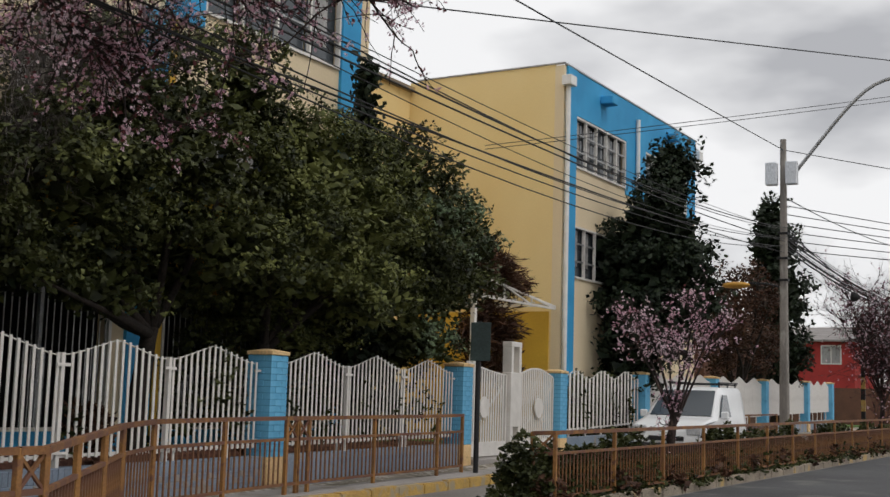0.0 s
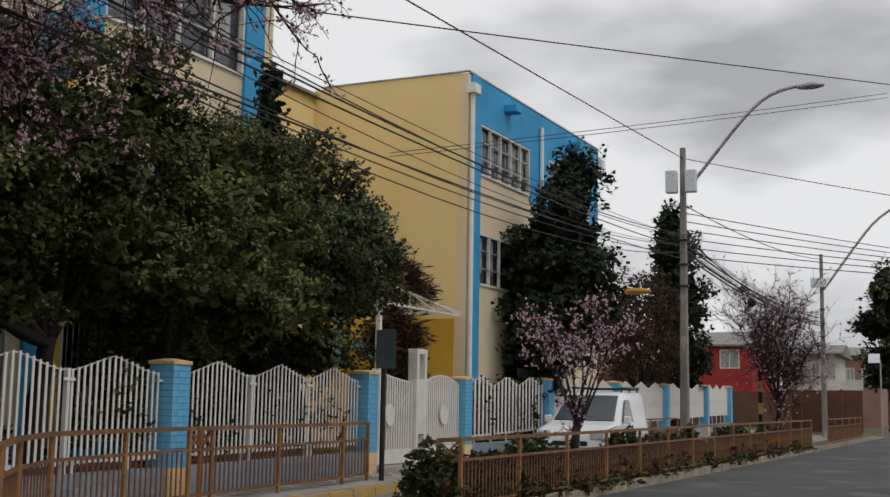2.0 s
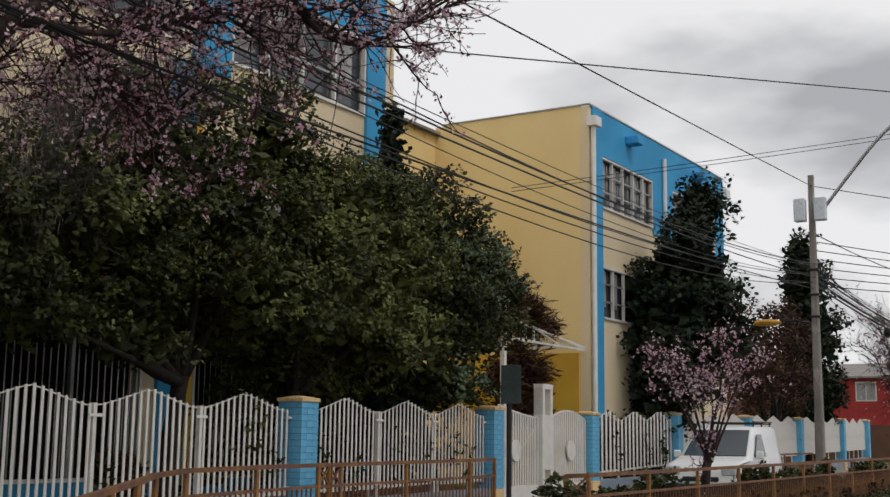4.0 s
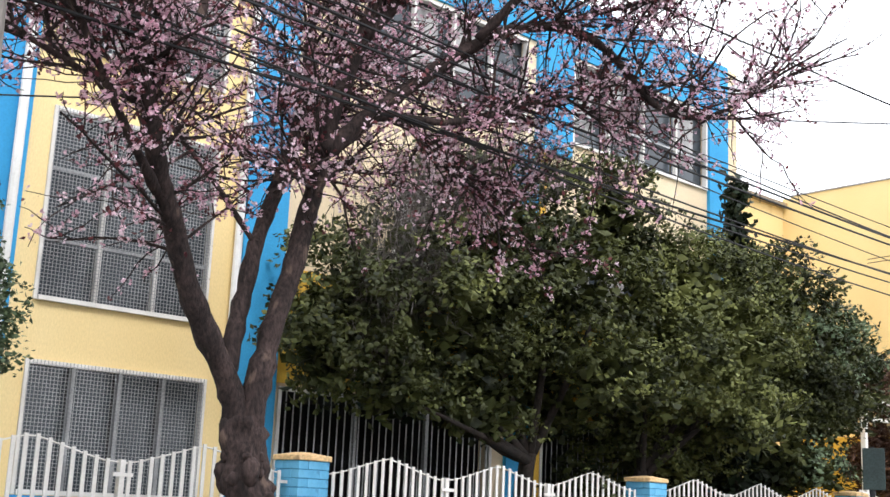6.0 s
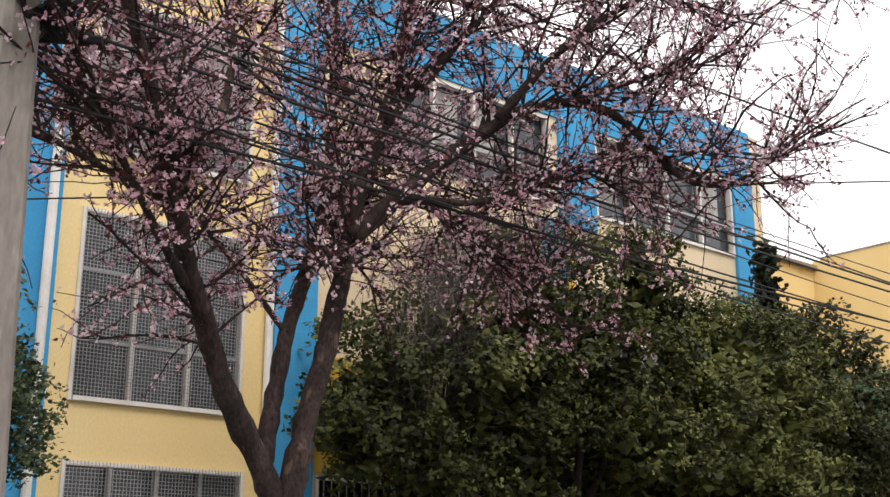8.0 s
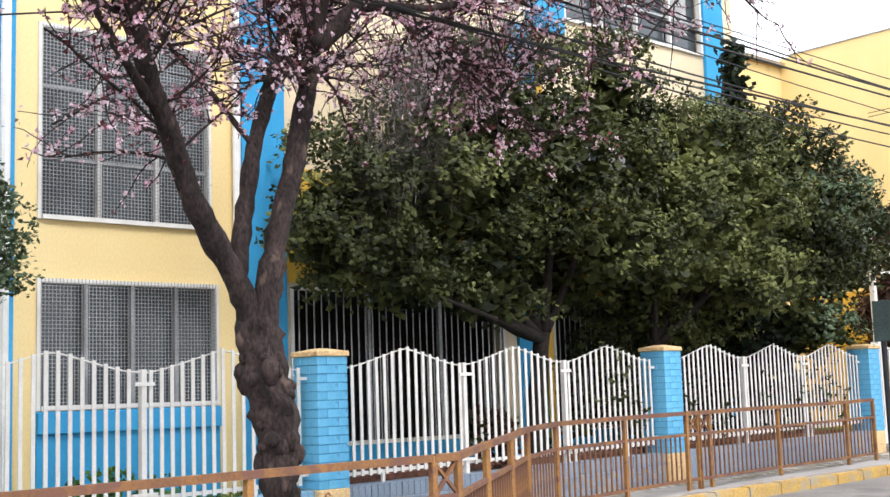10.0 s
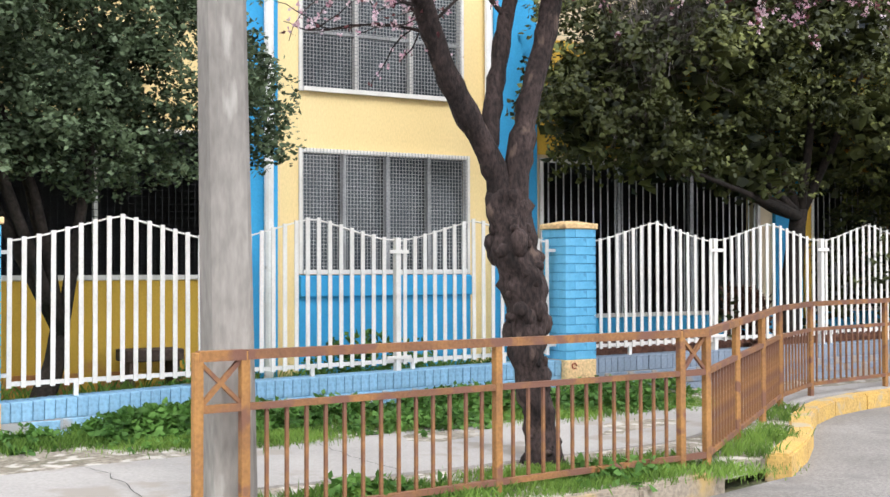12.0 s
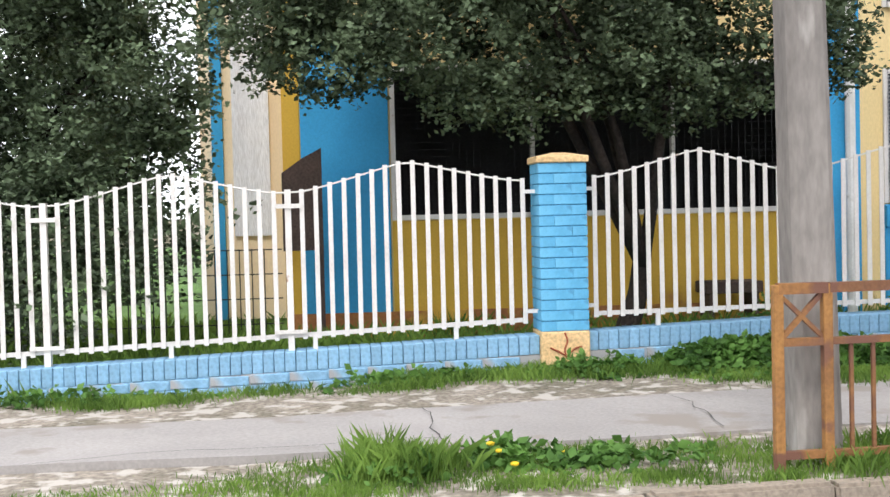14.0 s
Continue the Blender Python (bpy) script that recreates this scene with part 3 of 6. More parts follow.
for y in (29.4, 34.4):
    part("floodlight", boxes((FRONT + 0.04, FRONT + 0.4, y - 0.2, y + 0.2, 9.33, 9.55), bevel=0.02), "blue", annex)

link_wing = thing("school_building", "set-back yellow linking wing with low roof", "building", BUILD)
part("front_wall", boxes((-17.3, -17.05, 18.2, 27.0, 0.2, 9.6)), "yellow", link_wing)
part("roof_edge", boxes((-17.4, -16.9, 18.2, 27.0, 9.6, 9.72)), "kerb", link_wing)

rear = thing("school_building", "cream rear wing with blue corner stripes", "building", BUILD)
part("front_wall", boxes((-15.6, -15.4, -2.27, -1.0, 0.2, 9.0)), "cream", rear)
part("side_wall", boxes((-24, -15.6, -2.27, -2.1, 0.2, 9.0)), "cream", rear)
part("grey_panel", boxes((-15.4, -15.36, -1.86, -1.40, 1.25, 6.5)), "grey_panel", rear)
part("blue_stripe", boxes((-15.4, -15.35, -2.12, -1.98, 0.2, 9.0)), "blue", rear)
part("yellow_edge", boxes((-15.39, -12.76, -1.03, -1.005, 0.2, 8.4)), "ochre", rear)

# entrance canopy of welded bars against the annex
canopy = thing("entrance_canopy", "white welded lattice canopy under dry brown creeper", "canopy", BUILD)
for x in (-14.8, -12.6):
    pts_t = [(x, 22.8, 4.16), (x, 24.2, 4.02), (x, 25.6, 3.88), (x, 26.9, 3.75)]
    pts_b = [(x, 22.8, 3.70), (x, 24.2, 3.70), (x, 25.6, 3.70), (x, 26.9, 3.70)]
    for name, a, b, w in [("chord", pts_t[0], pts_t[-1], 0.05), ("chord", pts_b[0], pts_b[-1], 0.05)] + [("truss_bar", a, b, 0.035) for a, b in list(zip(pts_t, pts_b[1:])) + list(zip(pts_t[:-1], pts_b))]:
        bm = bmesh.new()
        bar(bm, a, b, w)
        part(name, bm, "white_iron", canopy)
for k in range(9):
    y = 22.9 + k * 0.48
    bm = bmesh.new()
    bar(bm, (-14.8, y, 3.76), (-12.6, y, 3.76), 0.03)
    part("roof_bar", bm, "white_iron", canopy)
for y in (22.8,):
    part("post", boxes((-12.65, -12.55, y - 0.05, y + 0.05, 0.3, 4.9)), "white_iron", canopy)


# ---- school fence: brick pillars, low wall, barred panels ----
PILLAR_Y = [-10.3, -4.35, 1.955, 7.815, 13.735, 19.585, 24.23, 30.0, 36.9, 43.8, 51.5, 57.2]
CAP_Z = [1.55, 1.74, 1.955, 2.01, 2.075, 2.12, 2.14, 2.28, 2.36, 2.45, 2.57, 2.64]
PW = 0.39
COURSE = 0.0865


def fence_top(y):
    return lerp(y, PILLAR_Y, CAP_Z)


brick_mesh = {}
for key, (lx, ly) in {"long": (0.2655, 0.1235), "cross": (0.1235, 0.2655)}.items():
    b = box(bmesh.new(), -lx / 2, lx / 2, -ly / 2, ly / 2, 0, COURSE - 0.010, bevel=0.0016)
    me = bpy.data.meshes.new("brick")
    b.to_mesh(me)
    b.free()
    me.materials.append(M["brick_blue"])
    brick_mesh[key] = me


def pillar(i, y, ztop, bricks=True):
    zb = fence_base(y) - 0.05
    root = thing("brick_pillar", "blue painted brick fence pillar with cream cap and base", "pillar", pose(FENCE_X - PW / 2 + 0.005, y, 0), "pillars of the school fence")
    base_h = lerp(y, (-4, 2, 8, 14, 20, 60), (0.44, 0.51, 0.603, 0.621, 0.66, 0.98)) - zb
    part("base", boxes((-PW / 2 - 0.005, PW / 2 + 0.005, -PW / 2 - 0.005, PW / 2 + 0.005, zb, zb + base_h), bevel=0.012), "cap", root, "cream painted plinth")
    z0, z1 = zb + base_h, ztop - 0.085
    if bricks:
        part("core", boxes((-PW / 2 + 0.009, PW / 2 - 0.009, -PW / 2 + 0.009, PW / 2 - 0.009, z0, z1)), "mortar_blue", root)
        n = int(round((z1 - z0) / COURSE))
        h = (z1 - z0) / n
        for k in range(n):
            z = z0 + k * h + 0.004
            s = 1 if k % 2 else -1
            q = PW / 2 - 0.0605
            rnd = random.Random(i * 100 + k)
            for kind, x, yy in (("long", -s * 0.0625, -q), ("cross", s * q, -0.0625), ("long", s * 0.0625, q), ("cross", -s * q, 0.0625)):
                j = rnd.uniform(-0.0008, 0.0008)
                linked("brick", brick_mesh[kind], pose(x + j, yy + j, z) @ Matrix.Diagonal((1, 1, h / COURSE, 1)), root)
    else:
        part("shaft", boxes((-PW / 2, PW / 2, -PW / 2, PW / 2, z0, z1), bevel=0.006), "brick_blue", root)
    bm = boxes((-PW / 2 - 0.02, PW / 2 + 0.02, -PW / 2 - 0.02, PW / 2 + 0.02, z1, z1 + 0.055), bevel=0.008)
    bmesh.ops.create_cone(bm, cap_ends=True, segments=4, radius1=0.28, radius2=0.08, depth=0.03, matrix=pose(0, 0, z1 + 0.07, 0, 0, 45))
    part("cap", bm, "cap", root, "cream painted mortar cap")
    if i in (2, 3):
        xm = PW / 2 + 0.008
        strokes = ([[(xm, 0.0, 0.05), (xm, -0.02, 0.12), (xm, 0.02, 0.17), (xm, -0.01, 0.25)], [(xm, 0.0, 0.06), (xm, -0.07, 0.10), (xm, -0.13, 0.13)], [(xm, 0.01, 0.06), (xm, 0.07, 0.12), (xm, 0.13, 0.13)]] if i == 2
                   else [[(xm, -0.10 + 0.035 * math.cos(a), 0.2 + 0.035 * math.sin(a)) for a in (0, 1.1, 2.2, 3.3, 4.4, 5.5)]])
        for st in strokes:
            bm = bmesh.new()
            tube(bm, spread([(a, b2, zb + base_h - 0.26 + c) for a, b2, c in st], 10), 0.008, 5)
            part("painted_mark", bm, "red_paint", root, "rust-red painted scribble")


for i, (y, z) in enumerate(zip(PILLAR_Y, CAP_Z)):
    pillar(i, y, z, bricks=1 <= i <= 6)

bar_me = bpy.data.meshes.new("bar")
b = box(bmesh.new(), -0.006, 0.006, -0.0185, 0.0185, 0, 1)
b.to_mesh(bar_me)
b.free()
bar_me.materials.append(M["white_iron"])
bar_gate = bpy.data.meshes.new("bar")
b = box(bmesh.new(), -0.006, 0.006, -0.031, 0.031, 0, 1)
b.to_mesh(bar_gate)
b.free()
bar_gate.materials.append(M["white_iron"])
bar_far = bpy.data.meshes.new("bar")
b = box(bmesh.new(), -0.006, 0.006, -0.05, 0.05, 0, 1)
b.to_mesh(bar_far)
b.free()
bar_far.materials.append(M["white_iron"])


def crest(f):
    """Wave of the panel's top edge, 0 to 1, three crests."""
    s = 1 - abs(2 * ((3 * f) % 1.0) - 1)
    return 0.75 * s ** 1.25 + 0.25 * (0.5 - 0.5 * math.cos(math.pi * s))


def fence_panel(y0, y1, pitch=0.112, crosses=(1 / 3, 2 / 3), mesh=None, waves=True, drop=1.33):
    root = thing("fence_panel", "white iron bar fence panel with wavy top", "fence", group="panels of the school fence")
    n = int((y1 - y0) / pitch)
    x = FENCE_X - 0.2
    tops = []
    for k in range(n + 1):
        f = k / n
        y = y0 + (y1 - y0) * f
        if any(abs(f - c) * (y1 - y0) < 0.045 for c in crosses):
            continue
        zt = fence_top(y)
        hi = zt - 0.19 + 0.205 * crest(f)
        lo = zt - drop
        lean = 0.006 * noise.noise(Vector((y * 3.1, 0.2, 0.7)))
        linked("bar", mesh or bar_me, pose(x + 0.03, y, lo, lean * 80, 0, 0) @ Matrix.Diagonal((1, 1, hi - lo, 1)), root)
        tops.append((x, y, hi - 0.02))
    bm = bmesh.new()
    tube(bm, tops, 0.009, 4)
    part("top_rail", bm, "white_iron", root)
    bm = bmesh.new()
    za, zb = fence_top(y0) - drop + 0.03, fence_top(y1) - drop + 0.03
    bar(bm, (x, y0, za), (x, y1, zb), 0.025, 0.035)
    part("bottom_rail", bm, "white_iron", root)
    for k in range(5):
        y = y0 + (y1 - y0) * (k + 0.5) / 5
        z = fence_top(y) - drop
        part("foot", boxes((x - 0.015, x + 0.015, y - 0.018, y + 0.018, wall_top(y) - 0.03, z + 0.02)), "white_iron", root)
    for f in crosses:
        y = y0 + (y1 - y0) * f
        zt = fence_top(y)
        bm = boxes((x - 0.02, x + 0.045, y - 0.025, y + 0.025, wall_top(y) - 0.02, zt - 0.175), (x + 0.047, x + 0.06, y - 0.10, y + 0.10, zt - 0.325, zt - 0.29), (x + 0.037, x + 0.06, y - 0.13, y + 0.13, zt - drop + 0.05, zt - drop + 0.08))
        part("cross_post", bm, "white_iron", root, "white post shaped as a cross")
    for y, s in ((y0, -1), (y1, 1)):
        for z in (fence_top(y) - 0.3, fence_top(y) - drop + 0.1):
            part("bracket", boxes((x - 0.01, x + 0.04, min(y, y + s * 0.12), max(y, y + s * 0.12), z - 0.015, z + 0.015)), "white_iron", root)
    return root


def wall_top(y):
    return lerp(y, (-14, -2.45, 1.69, 3.77, 7.8, 13.7, 19.5, 30, 60), (0.08, 0.345, 0.475, 0.545, 0.60, 0.63, 0.67, 0.72, 0.98))


def low_wall(y0, y1, bricks):
    root = thing("low_wall", "low weathered blue brick wall under the fence", "wall", group="low walls of the school fence")
    n = max(2, int((y1 - y0) / 0.5))
    xf = FENCE_X - 0.07
    verts, faces = [], []
    for k in range(n + 1):
        y = y0 + (y1 - y0) * k / n
        top = wall_top(y) - (0.155 if bricks else 0.0)
        lo = fence_base(y) - 0.12
        verts += [(xf, y, lo), (xf, y, top), (xf - 0.26, y, top), (xf - 0.26, y, lo)]
    for k in range(n):
        a = 4 * k
        for q in range(3):
            faces.append((a + q, a + 4 + q, a + 5 + q, a + 1 + q))
    faces += [(0, 1, 2, 3), (4 * n + 3, 4 * n + 2, 4 * n + 1, 4 * n)]
    soup("wall_body", verts, faces, "low_wall_grey" if y0 > 7 else "low_wall", root)
    if bricks:
        n = int((y1 - y0) / 0.085)
        rnd = random.Random(int(y0 * 10))
        for k in range(n):
            y = y0 + (y1 - y0) * (k + 0.5) / n
            linked("brick", soldier_grey if y0 > 7 else soldier, pose(xf - 0.13 + rnd.uniform(-0.004, 0.006), y, wall_top(y) - 0.155, rnd.uniform(-0.8, 0.8), 0, 0), root)
        nb = int((y1 - y0) / 0.31)
        for r in range(2):
            for k in range(nb):
                y = y0 + (y1 - y0) * (k + (0.5 if r else 0.98)) / nb
                if y > y1 - 0.16:
                    continue
                z = wall_top(y) - 0.155 - (r + 1) * 0.083
                linked("brick", stretcher_grey if y0 > 7 else stretcher, pose(xf - 0.03 + rnd.uniform(-0.003, 0.003), y, z), root)


b = box(bmesh.new(), -0.135, 0.135, -0.0405, 0.0405, 0, 0.155, bevel=0.005)
soldier = bpy.data.meshes.new("brick")
b.to_mesh(soldier)
b.free()
soldier.materials.append(M["low_wall"])
b = box(bmesh.new(), -0.04, 0.04, -0.15, 0.15, 0, 0.074, bevel=0.005)
stretcher = bpy.data.meshes.new("brick")
b.to_mesh(stretcher)
b.free()
stretcher.materials.append(M["low_wall"])
soldier_grey, stretcher_grey = soldier.copy(), stretcher.copy()
for me in (soldier_grey, stretcher_grey):
    me.materials.clear()
    me.materials.append(M["low_wall_grey"])

for i in range(len(PILLAR_Y) - 1):
    y0, y1 = PILLAR_Y[i] + PW / 2, PILLAR_Y[i + 1] - PW / 2
    if i == 5:
        continue
    low_wall(y0 + 0.005, y1 - 0.005, 1 <= i <= 3)
    if i <= 4:
        fence_panel(y0 + 0.1, y1 - 0.1, drop=1.38 if i < 2 else 1.36 if i == 2 else 1.33)
    elif i == 6:
        fence_panel(y0 + 0.1, y1 - 0.1, pitch=0.24, crosses=(), mesh=bar_far)
    else:
        fence_panel(y0 + 0.1, y1 - 0.1, pitch=0.105, crosses=(), mesh=bar_far)

bed = thing("planting_bed", "red-brown soil bed behind the low wall", "soil bed", kind="structure")
for y0, y1 in ((8.05, 13.4), (13.98, 19.2)):
    part("soil", boxes((FENCE_X - 1.0, FENCE_X - 0.34, y0, y1, 0.2, 0.70), bevel=0.03), "red_soil", bed)

# double gate between two pillars
gate = thing("school_gate", "white double iron gate with round plates and tall post", "gate")
gx = FENCE_X - 0.15
for y0, y1, side in ((19.85, 21.55, 0), (22.15, 23.95, 1)):
    n = int((y1 - y0) / 0.1)
    gl = part("gate_leaf", boxes((gx - 0.02, gx + 0.03, y0, y1, 0.42, 0.68), (gx - 0.02, gx + 0.03, y0, y0 + 0.04, 0.68, 1.95), (gx - 0.02, gx + 0.03, y1 - 0.04, y1, 0.68, 1.95)), "white_iron", gate)
    tops = []
    for k in range(n + 1):
        f = k / n
        y = y0 + (y1 - y0) * f
        hi = fence_top(y) - 0.18 + (0.2 * (1 - f) ** 1.5 if side == 0 else 0.16 * math.sin(math.pi * f))
        linked("bar", bar_gate, pose(gx, y, 0.66) @ Matrix.Diagonal((1, 1, hi - 0.66, 1)), gl)
        tops.append((gx, y, hi))
    bm = bmesh.new()
    for a, c in zip(tops, tops[1:]):
        bar(bm, a, c, 0.03)
    for a, c in (((gx - 0.035, y0, 0.7), (gx - 0.035, y1, 1.75)),):
        bar(bm, a, c, 0.03)
    part("gate_rail", bm, "white_iron", gl)
    bm = bmesh.new()
    bmesh.ops.create_cone(bm, cap_ends=True, segments=24, radius1=0.2, radius2=0.2, depth=0.03, matrix=pose(gx + 0.05, y0 + (0.65 if side == 0 else 0.95), 1.32, 0, 90, 0))
    part("round_plate", bm, "white_iron", gl, "round white plate")
part("gate_post", boxes((gx - 0.1, gx + 0.1, 21.6, 22.1, 0.95, 2.0), bevel=0.008), "white_iron", gate)
for y in (21.61, 21.98):
    part("gate_post_leg", boxes((gx - 0.095, gx + 0.095, y, y + 0.11, 0.35, 0.95)), "white_iron", gate)
    part("gate_post_upright", boxes((gx - 0.095, gx + 0.095, y, y + 0.11, 2.0, 2.5)), "white_iron", gate)
part("gate_post_head", boxes((gx - 0.1, gx + 0.1, 21.6, 22.1, 2.5, 2.6), bevel=0.006), "white_iron", gate)
threshold = part("gate_threshold", boxes((FENCE_X - 1.6, FENCE_X + 0.12, 19.8, 24.02, 0.15, 0.40), bevel=0.02), "concrete")
tagged(threshold, "worn concrete threshold under the school gate", "threshold", kind="structure")

# dark metal screen gate deep inside the yard corner
screen = thing("sheet_gate", "brown rusty sheet metal gate leaf", "gate", pose(-11.9, -0.1, 0.25, 0, 0, 4))
bm = bmesh.new()
pr = [(-0.25, 0.9), (0.14, 0.9), (0.14, 1.9), (-0.05, 1.80), (-0.25, 1.66)]
a = [bm.verts.new((0, y, z)) for y, z in pr]
c = [bm.verts.new((-0.04, y, z)) for y, z in pr]
bm.faces.new(a)
bm.faces.new(c[::-1])
for i in range(5):
    bm.faces.new((a[i], c[i], c[(i + 1) % 5], a[(i + 1) % 5]))
part("sheet", bm, "rust_panel", screen)
for y in (-0.23, 0.1):
    part("post", boxes((-0.04, 0.0, y, y + 0.04, -0.1, 0.9)), "rust_panel", screen)
wire_fence = thing("wire_fence", "low grey weld-mesh fence on the lawn", "fence")
bm = bmesh.new()
for k in range(60):
    y = -8.0 + k * 0.13
    box(bm, -13.0, -12.99, y - 0.006, y + 0.006, 0.2, 1.15)
for z in (0.35, 0.62, 0.88, 1.14):
    box(bm, -13.01, -13.0, -8.0, -0.4, z - 0.006, z + 0.006)
tagged(part("mesh", bm, "dark_metal", wire_fence), kind="stuff")

bench = thing("bench", "small dark wooden bench under the tree", "bench", pose(-12.0, 4.15, 0.3))
part("seat", boxes((-0.18, 0.18, -0.3, 0.3, 0.30, 0.42), bevel=0.01), "rust_panel", bench)
for y in (-0.26, 0.21):
    part("leg", boxes((-0.15, 0.15, y, y + 0.05, -0.1, 0.30)), "rust_panel", bench)


# ---- street guard rails ----
def guard_rail(points, skip_last_post=False, label="rusty ochre painted steel pedestrian guard rail", double=()):
    root = thing("guard_rail", label, "railing", group="street guard rails")
    H, MID = 0.93, 0.66
    w = 0.05
    for (a, b) in zip(points, points[1:]):
        a, b = Vector(a), Vector(b)
        L = (b - a).length
        yaw = math.degrees(math.atan2(b.y - a.y, b.x - a.x))
        for h, ww in ((H, 0.055), (MID, 0.04), (0.09, 0.04)):
            bm = bmesh.new()
            bar(bm, a + Vector((0, 0, h)), b + Vector((0, 0, h)), ww, 0.05 if h == H else 0.035)
            part("rail", bm, "rust_rail", root)
        n = max(2, int(L / 0.115))
        for k in range(1, n):
            p = a.lerp(b, k / n)
            linked("baluster", baluster, pose(p.x, p.y, p.z + 0.09, 0, 0, yaw), root)
    for i, p in enumerate(points):
        if any((Vector(p) - Vector(q)).length < 0.12 for pair in double for q in pair):
            continue
        part("post", boxes((p[0] - w / 2, p[0] + w / 2, p[1] - w / 2, p[1] + w / 2, p[2] - 0.12, p[2] + H + 0.02), bevel=0.004), "rust_post", root)
    for a, b in double:
        a, b = Vector(a), Vector(b)
        for p in (a, b):
            part("post", boxes((p[0] - w / 2, p[0] + w / 2, p[1] - w / 2, p[1] + w / 2, p[2] - 0.12, p[2] + H + 0.02), bevel=0.004), "rust_post", root)
        for name, h0, h1, ww in (("brace", MID, H, 0.025), ("brace", H - 0.02, MID, 0.022), ("short_rail", H, H, 0.055), ("short_rail", MID, MID, 0.04), ("short_rail", 0.09, 0.09, 0.04)):
            bm = bmesh.new()
            bar(bm, a + Vector((0, 0, h0)), b + Vector((0, 0, h1)), ww)
            part(name, bm, "rust_rail", root)
    return root


b = box(bmesh.new(), -0.009, 0.009, -0.009, 0.009, 0, 0.57)
baluster = bpy.data.meshes.new("baluster")
b.to_mesh(baluster)
b.free()
baluster.materials.append(M["rust_rail"])

guard_rail([(-5.86, 2.54, 0.14), (-5.98, 4.22, 0.14), (-6.06, 5.78, 0.14)], double=[((-5.85, 2.27, 0.14), (-5.86, 2.53, 0.14)), ((-6.06, 5.80, 0.14), (-6.07, 6.05, 0.14))])
guard_rail([(-6.08, 6.06, 0.14), (-6.75, 7.05, 0.16), (-7.45, 8.1, 0.18), (-8.10, 9.05, 0.20), (-8.62, 10.1, 0.215), (-8.84, 11.6, 0.225), (-9.0, 13.05, 0.23)], double=[((-9.0, 13.1, 0.23), (-9.02, 13.38, 0.23))])
guard_rail([(-9.02, 13.42, 0.23), (-9.1, 15.5, 0.24), (-9.15, 17.6, 0.25), (-9.2, 18.6, 0.26)], double=[((-9.02, 13.4, 0.23), (-9.04, 13.68, 0.23))])
ip = [(island_x(y) - 0.2, y, ground_z(y) + 0.12) for y in [15.0 + 2.05 * k for k in range(15)]]
guard_rail(ip, double=[((ip[0][0] - 0.3, 14.95, 0.12), ip[0])])
guard_rail([(island_x(y) - 0.2, y, ground_z(y) + 0.12) for y in (47.5, 49.5, 51.5, 53.5, 55.5, 57.5)])
guard_rail([(-8.9, 30.0, 0.22), (-8.9, 34.0, 0.24), (-8.9, 38.0, 0.26), (-8.9, 42.0, 0.28)])


# ---- poles, lamps, cables ----
def concrete_pole(x, y, z, height, w=0.26, label="grey square concrete utility pole", lean=0.0):
    root = thing("utility_pole", label, "utility pole", pose(x, y, z - 0.1))
    bm = bmesh.new()
    a = [bm.verts.new((sx * w / 2, sy * w / 2 * 0.95, 0)) for sx, sy in ((-1, -1), (1, -1), (1, 1), (-1, 1))]
    c = [bm.verts.new((sx * w * 0.3, sy * w * 0.3 + lean, height + 0.1)) for sx, sy in ((-1, -1), (1, -1), (1, 1), (-1, 1))]
    for i in range(4):
        bm.faces.new((a[i], a[(i + 1) % 4], c[(i + 1) % 4], c[i]))
    bm.faces.new(c)
    bmesh.ops.bevel(bm, geom=[e for e in bm.edges if abs(e.verts[0].co.z - e.verts[1].co.z) > 1], offset=0.035, segments=1, affect="EDGES")
    part("shaft", bm, "pole", root)
    for h in (height * 0.55, height * 0.62, height * 0.70):
        part("clamp", boxes((-0.14, 0.14, lean * h / height - 0.14, lean * h / height + 0.14, h, h + 0.06), bevel=0.01), "dark_metal", root)
    return root


pole_a = concrete_pole(-6.14, 2.57, 0.15, 9.0, lean=-0.16)
for k in range(14):
    rnd = random.Random(k)
    bm = bmesh.new()
    z = 4.75 + rnd.uniform(-0.25, 0.5)
    tube(bm, [(rnd.uniform(-.16, .16), rnd.uniform(-.2, .2), z), (rnd.uniform(-.2, .2), rnd.uniform(-.1, .3), z + rnd.uniform(-.2, .1)), (rnd.uniform(-.1, .25), rnd.uniform(.1, .45), z + rnd.uniform(-.1, .15))], 0.035, 6)
    part("splice_cable", bm, "rubber", pole_a, "thick black looped cable")
pole_b = concrete_pole(-7.1, 34.5, 0.25, 8.8)
for s in (-1, 1):
    part("equipment_box", boxes((s * 0.28 - 0.16, s * 0.28 + 0.16, -0.35, -0.1, 7.55, 8.2), bevel=0.02), "grey_panel", pole_b, "pale grey equipment box")
bm = bmesh.new()
tube(bm, spread([(0.15, 0, 7.7), (0.9, -0.04, 8.62), (1.7, -0.08, 9.58), (2.25, -0.1, 10.12), (2.65, -0.1, 10.36), (3.35, -0.1, 10.45)], 16), 0.05, 8)
part("lamp_arm", bm, "grey_metal", pole_b)
bm = bmesh.new()
bmesh.ops.create_uvsphere(bm, u_segments=12, v_segments=8, radius=1, matrix=Matrix.Translation((3.6, -0.1, 10.42)) @ Matrix.Diagonal((0.42, 0.16, 0.1, 1)))
part("lamp_head", bm, "grey_metal", pole_b, "grey street lamp head", smooth=True)
bm = bmesh.new()
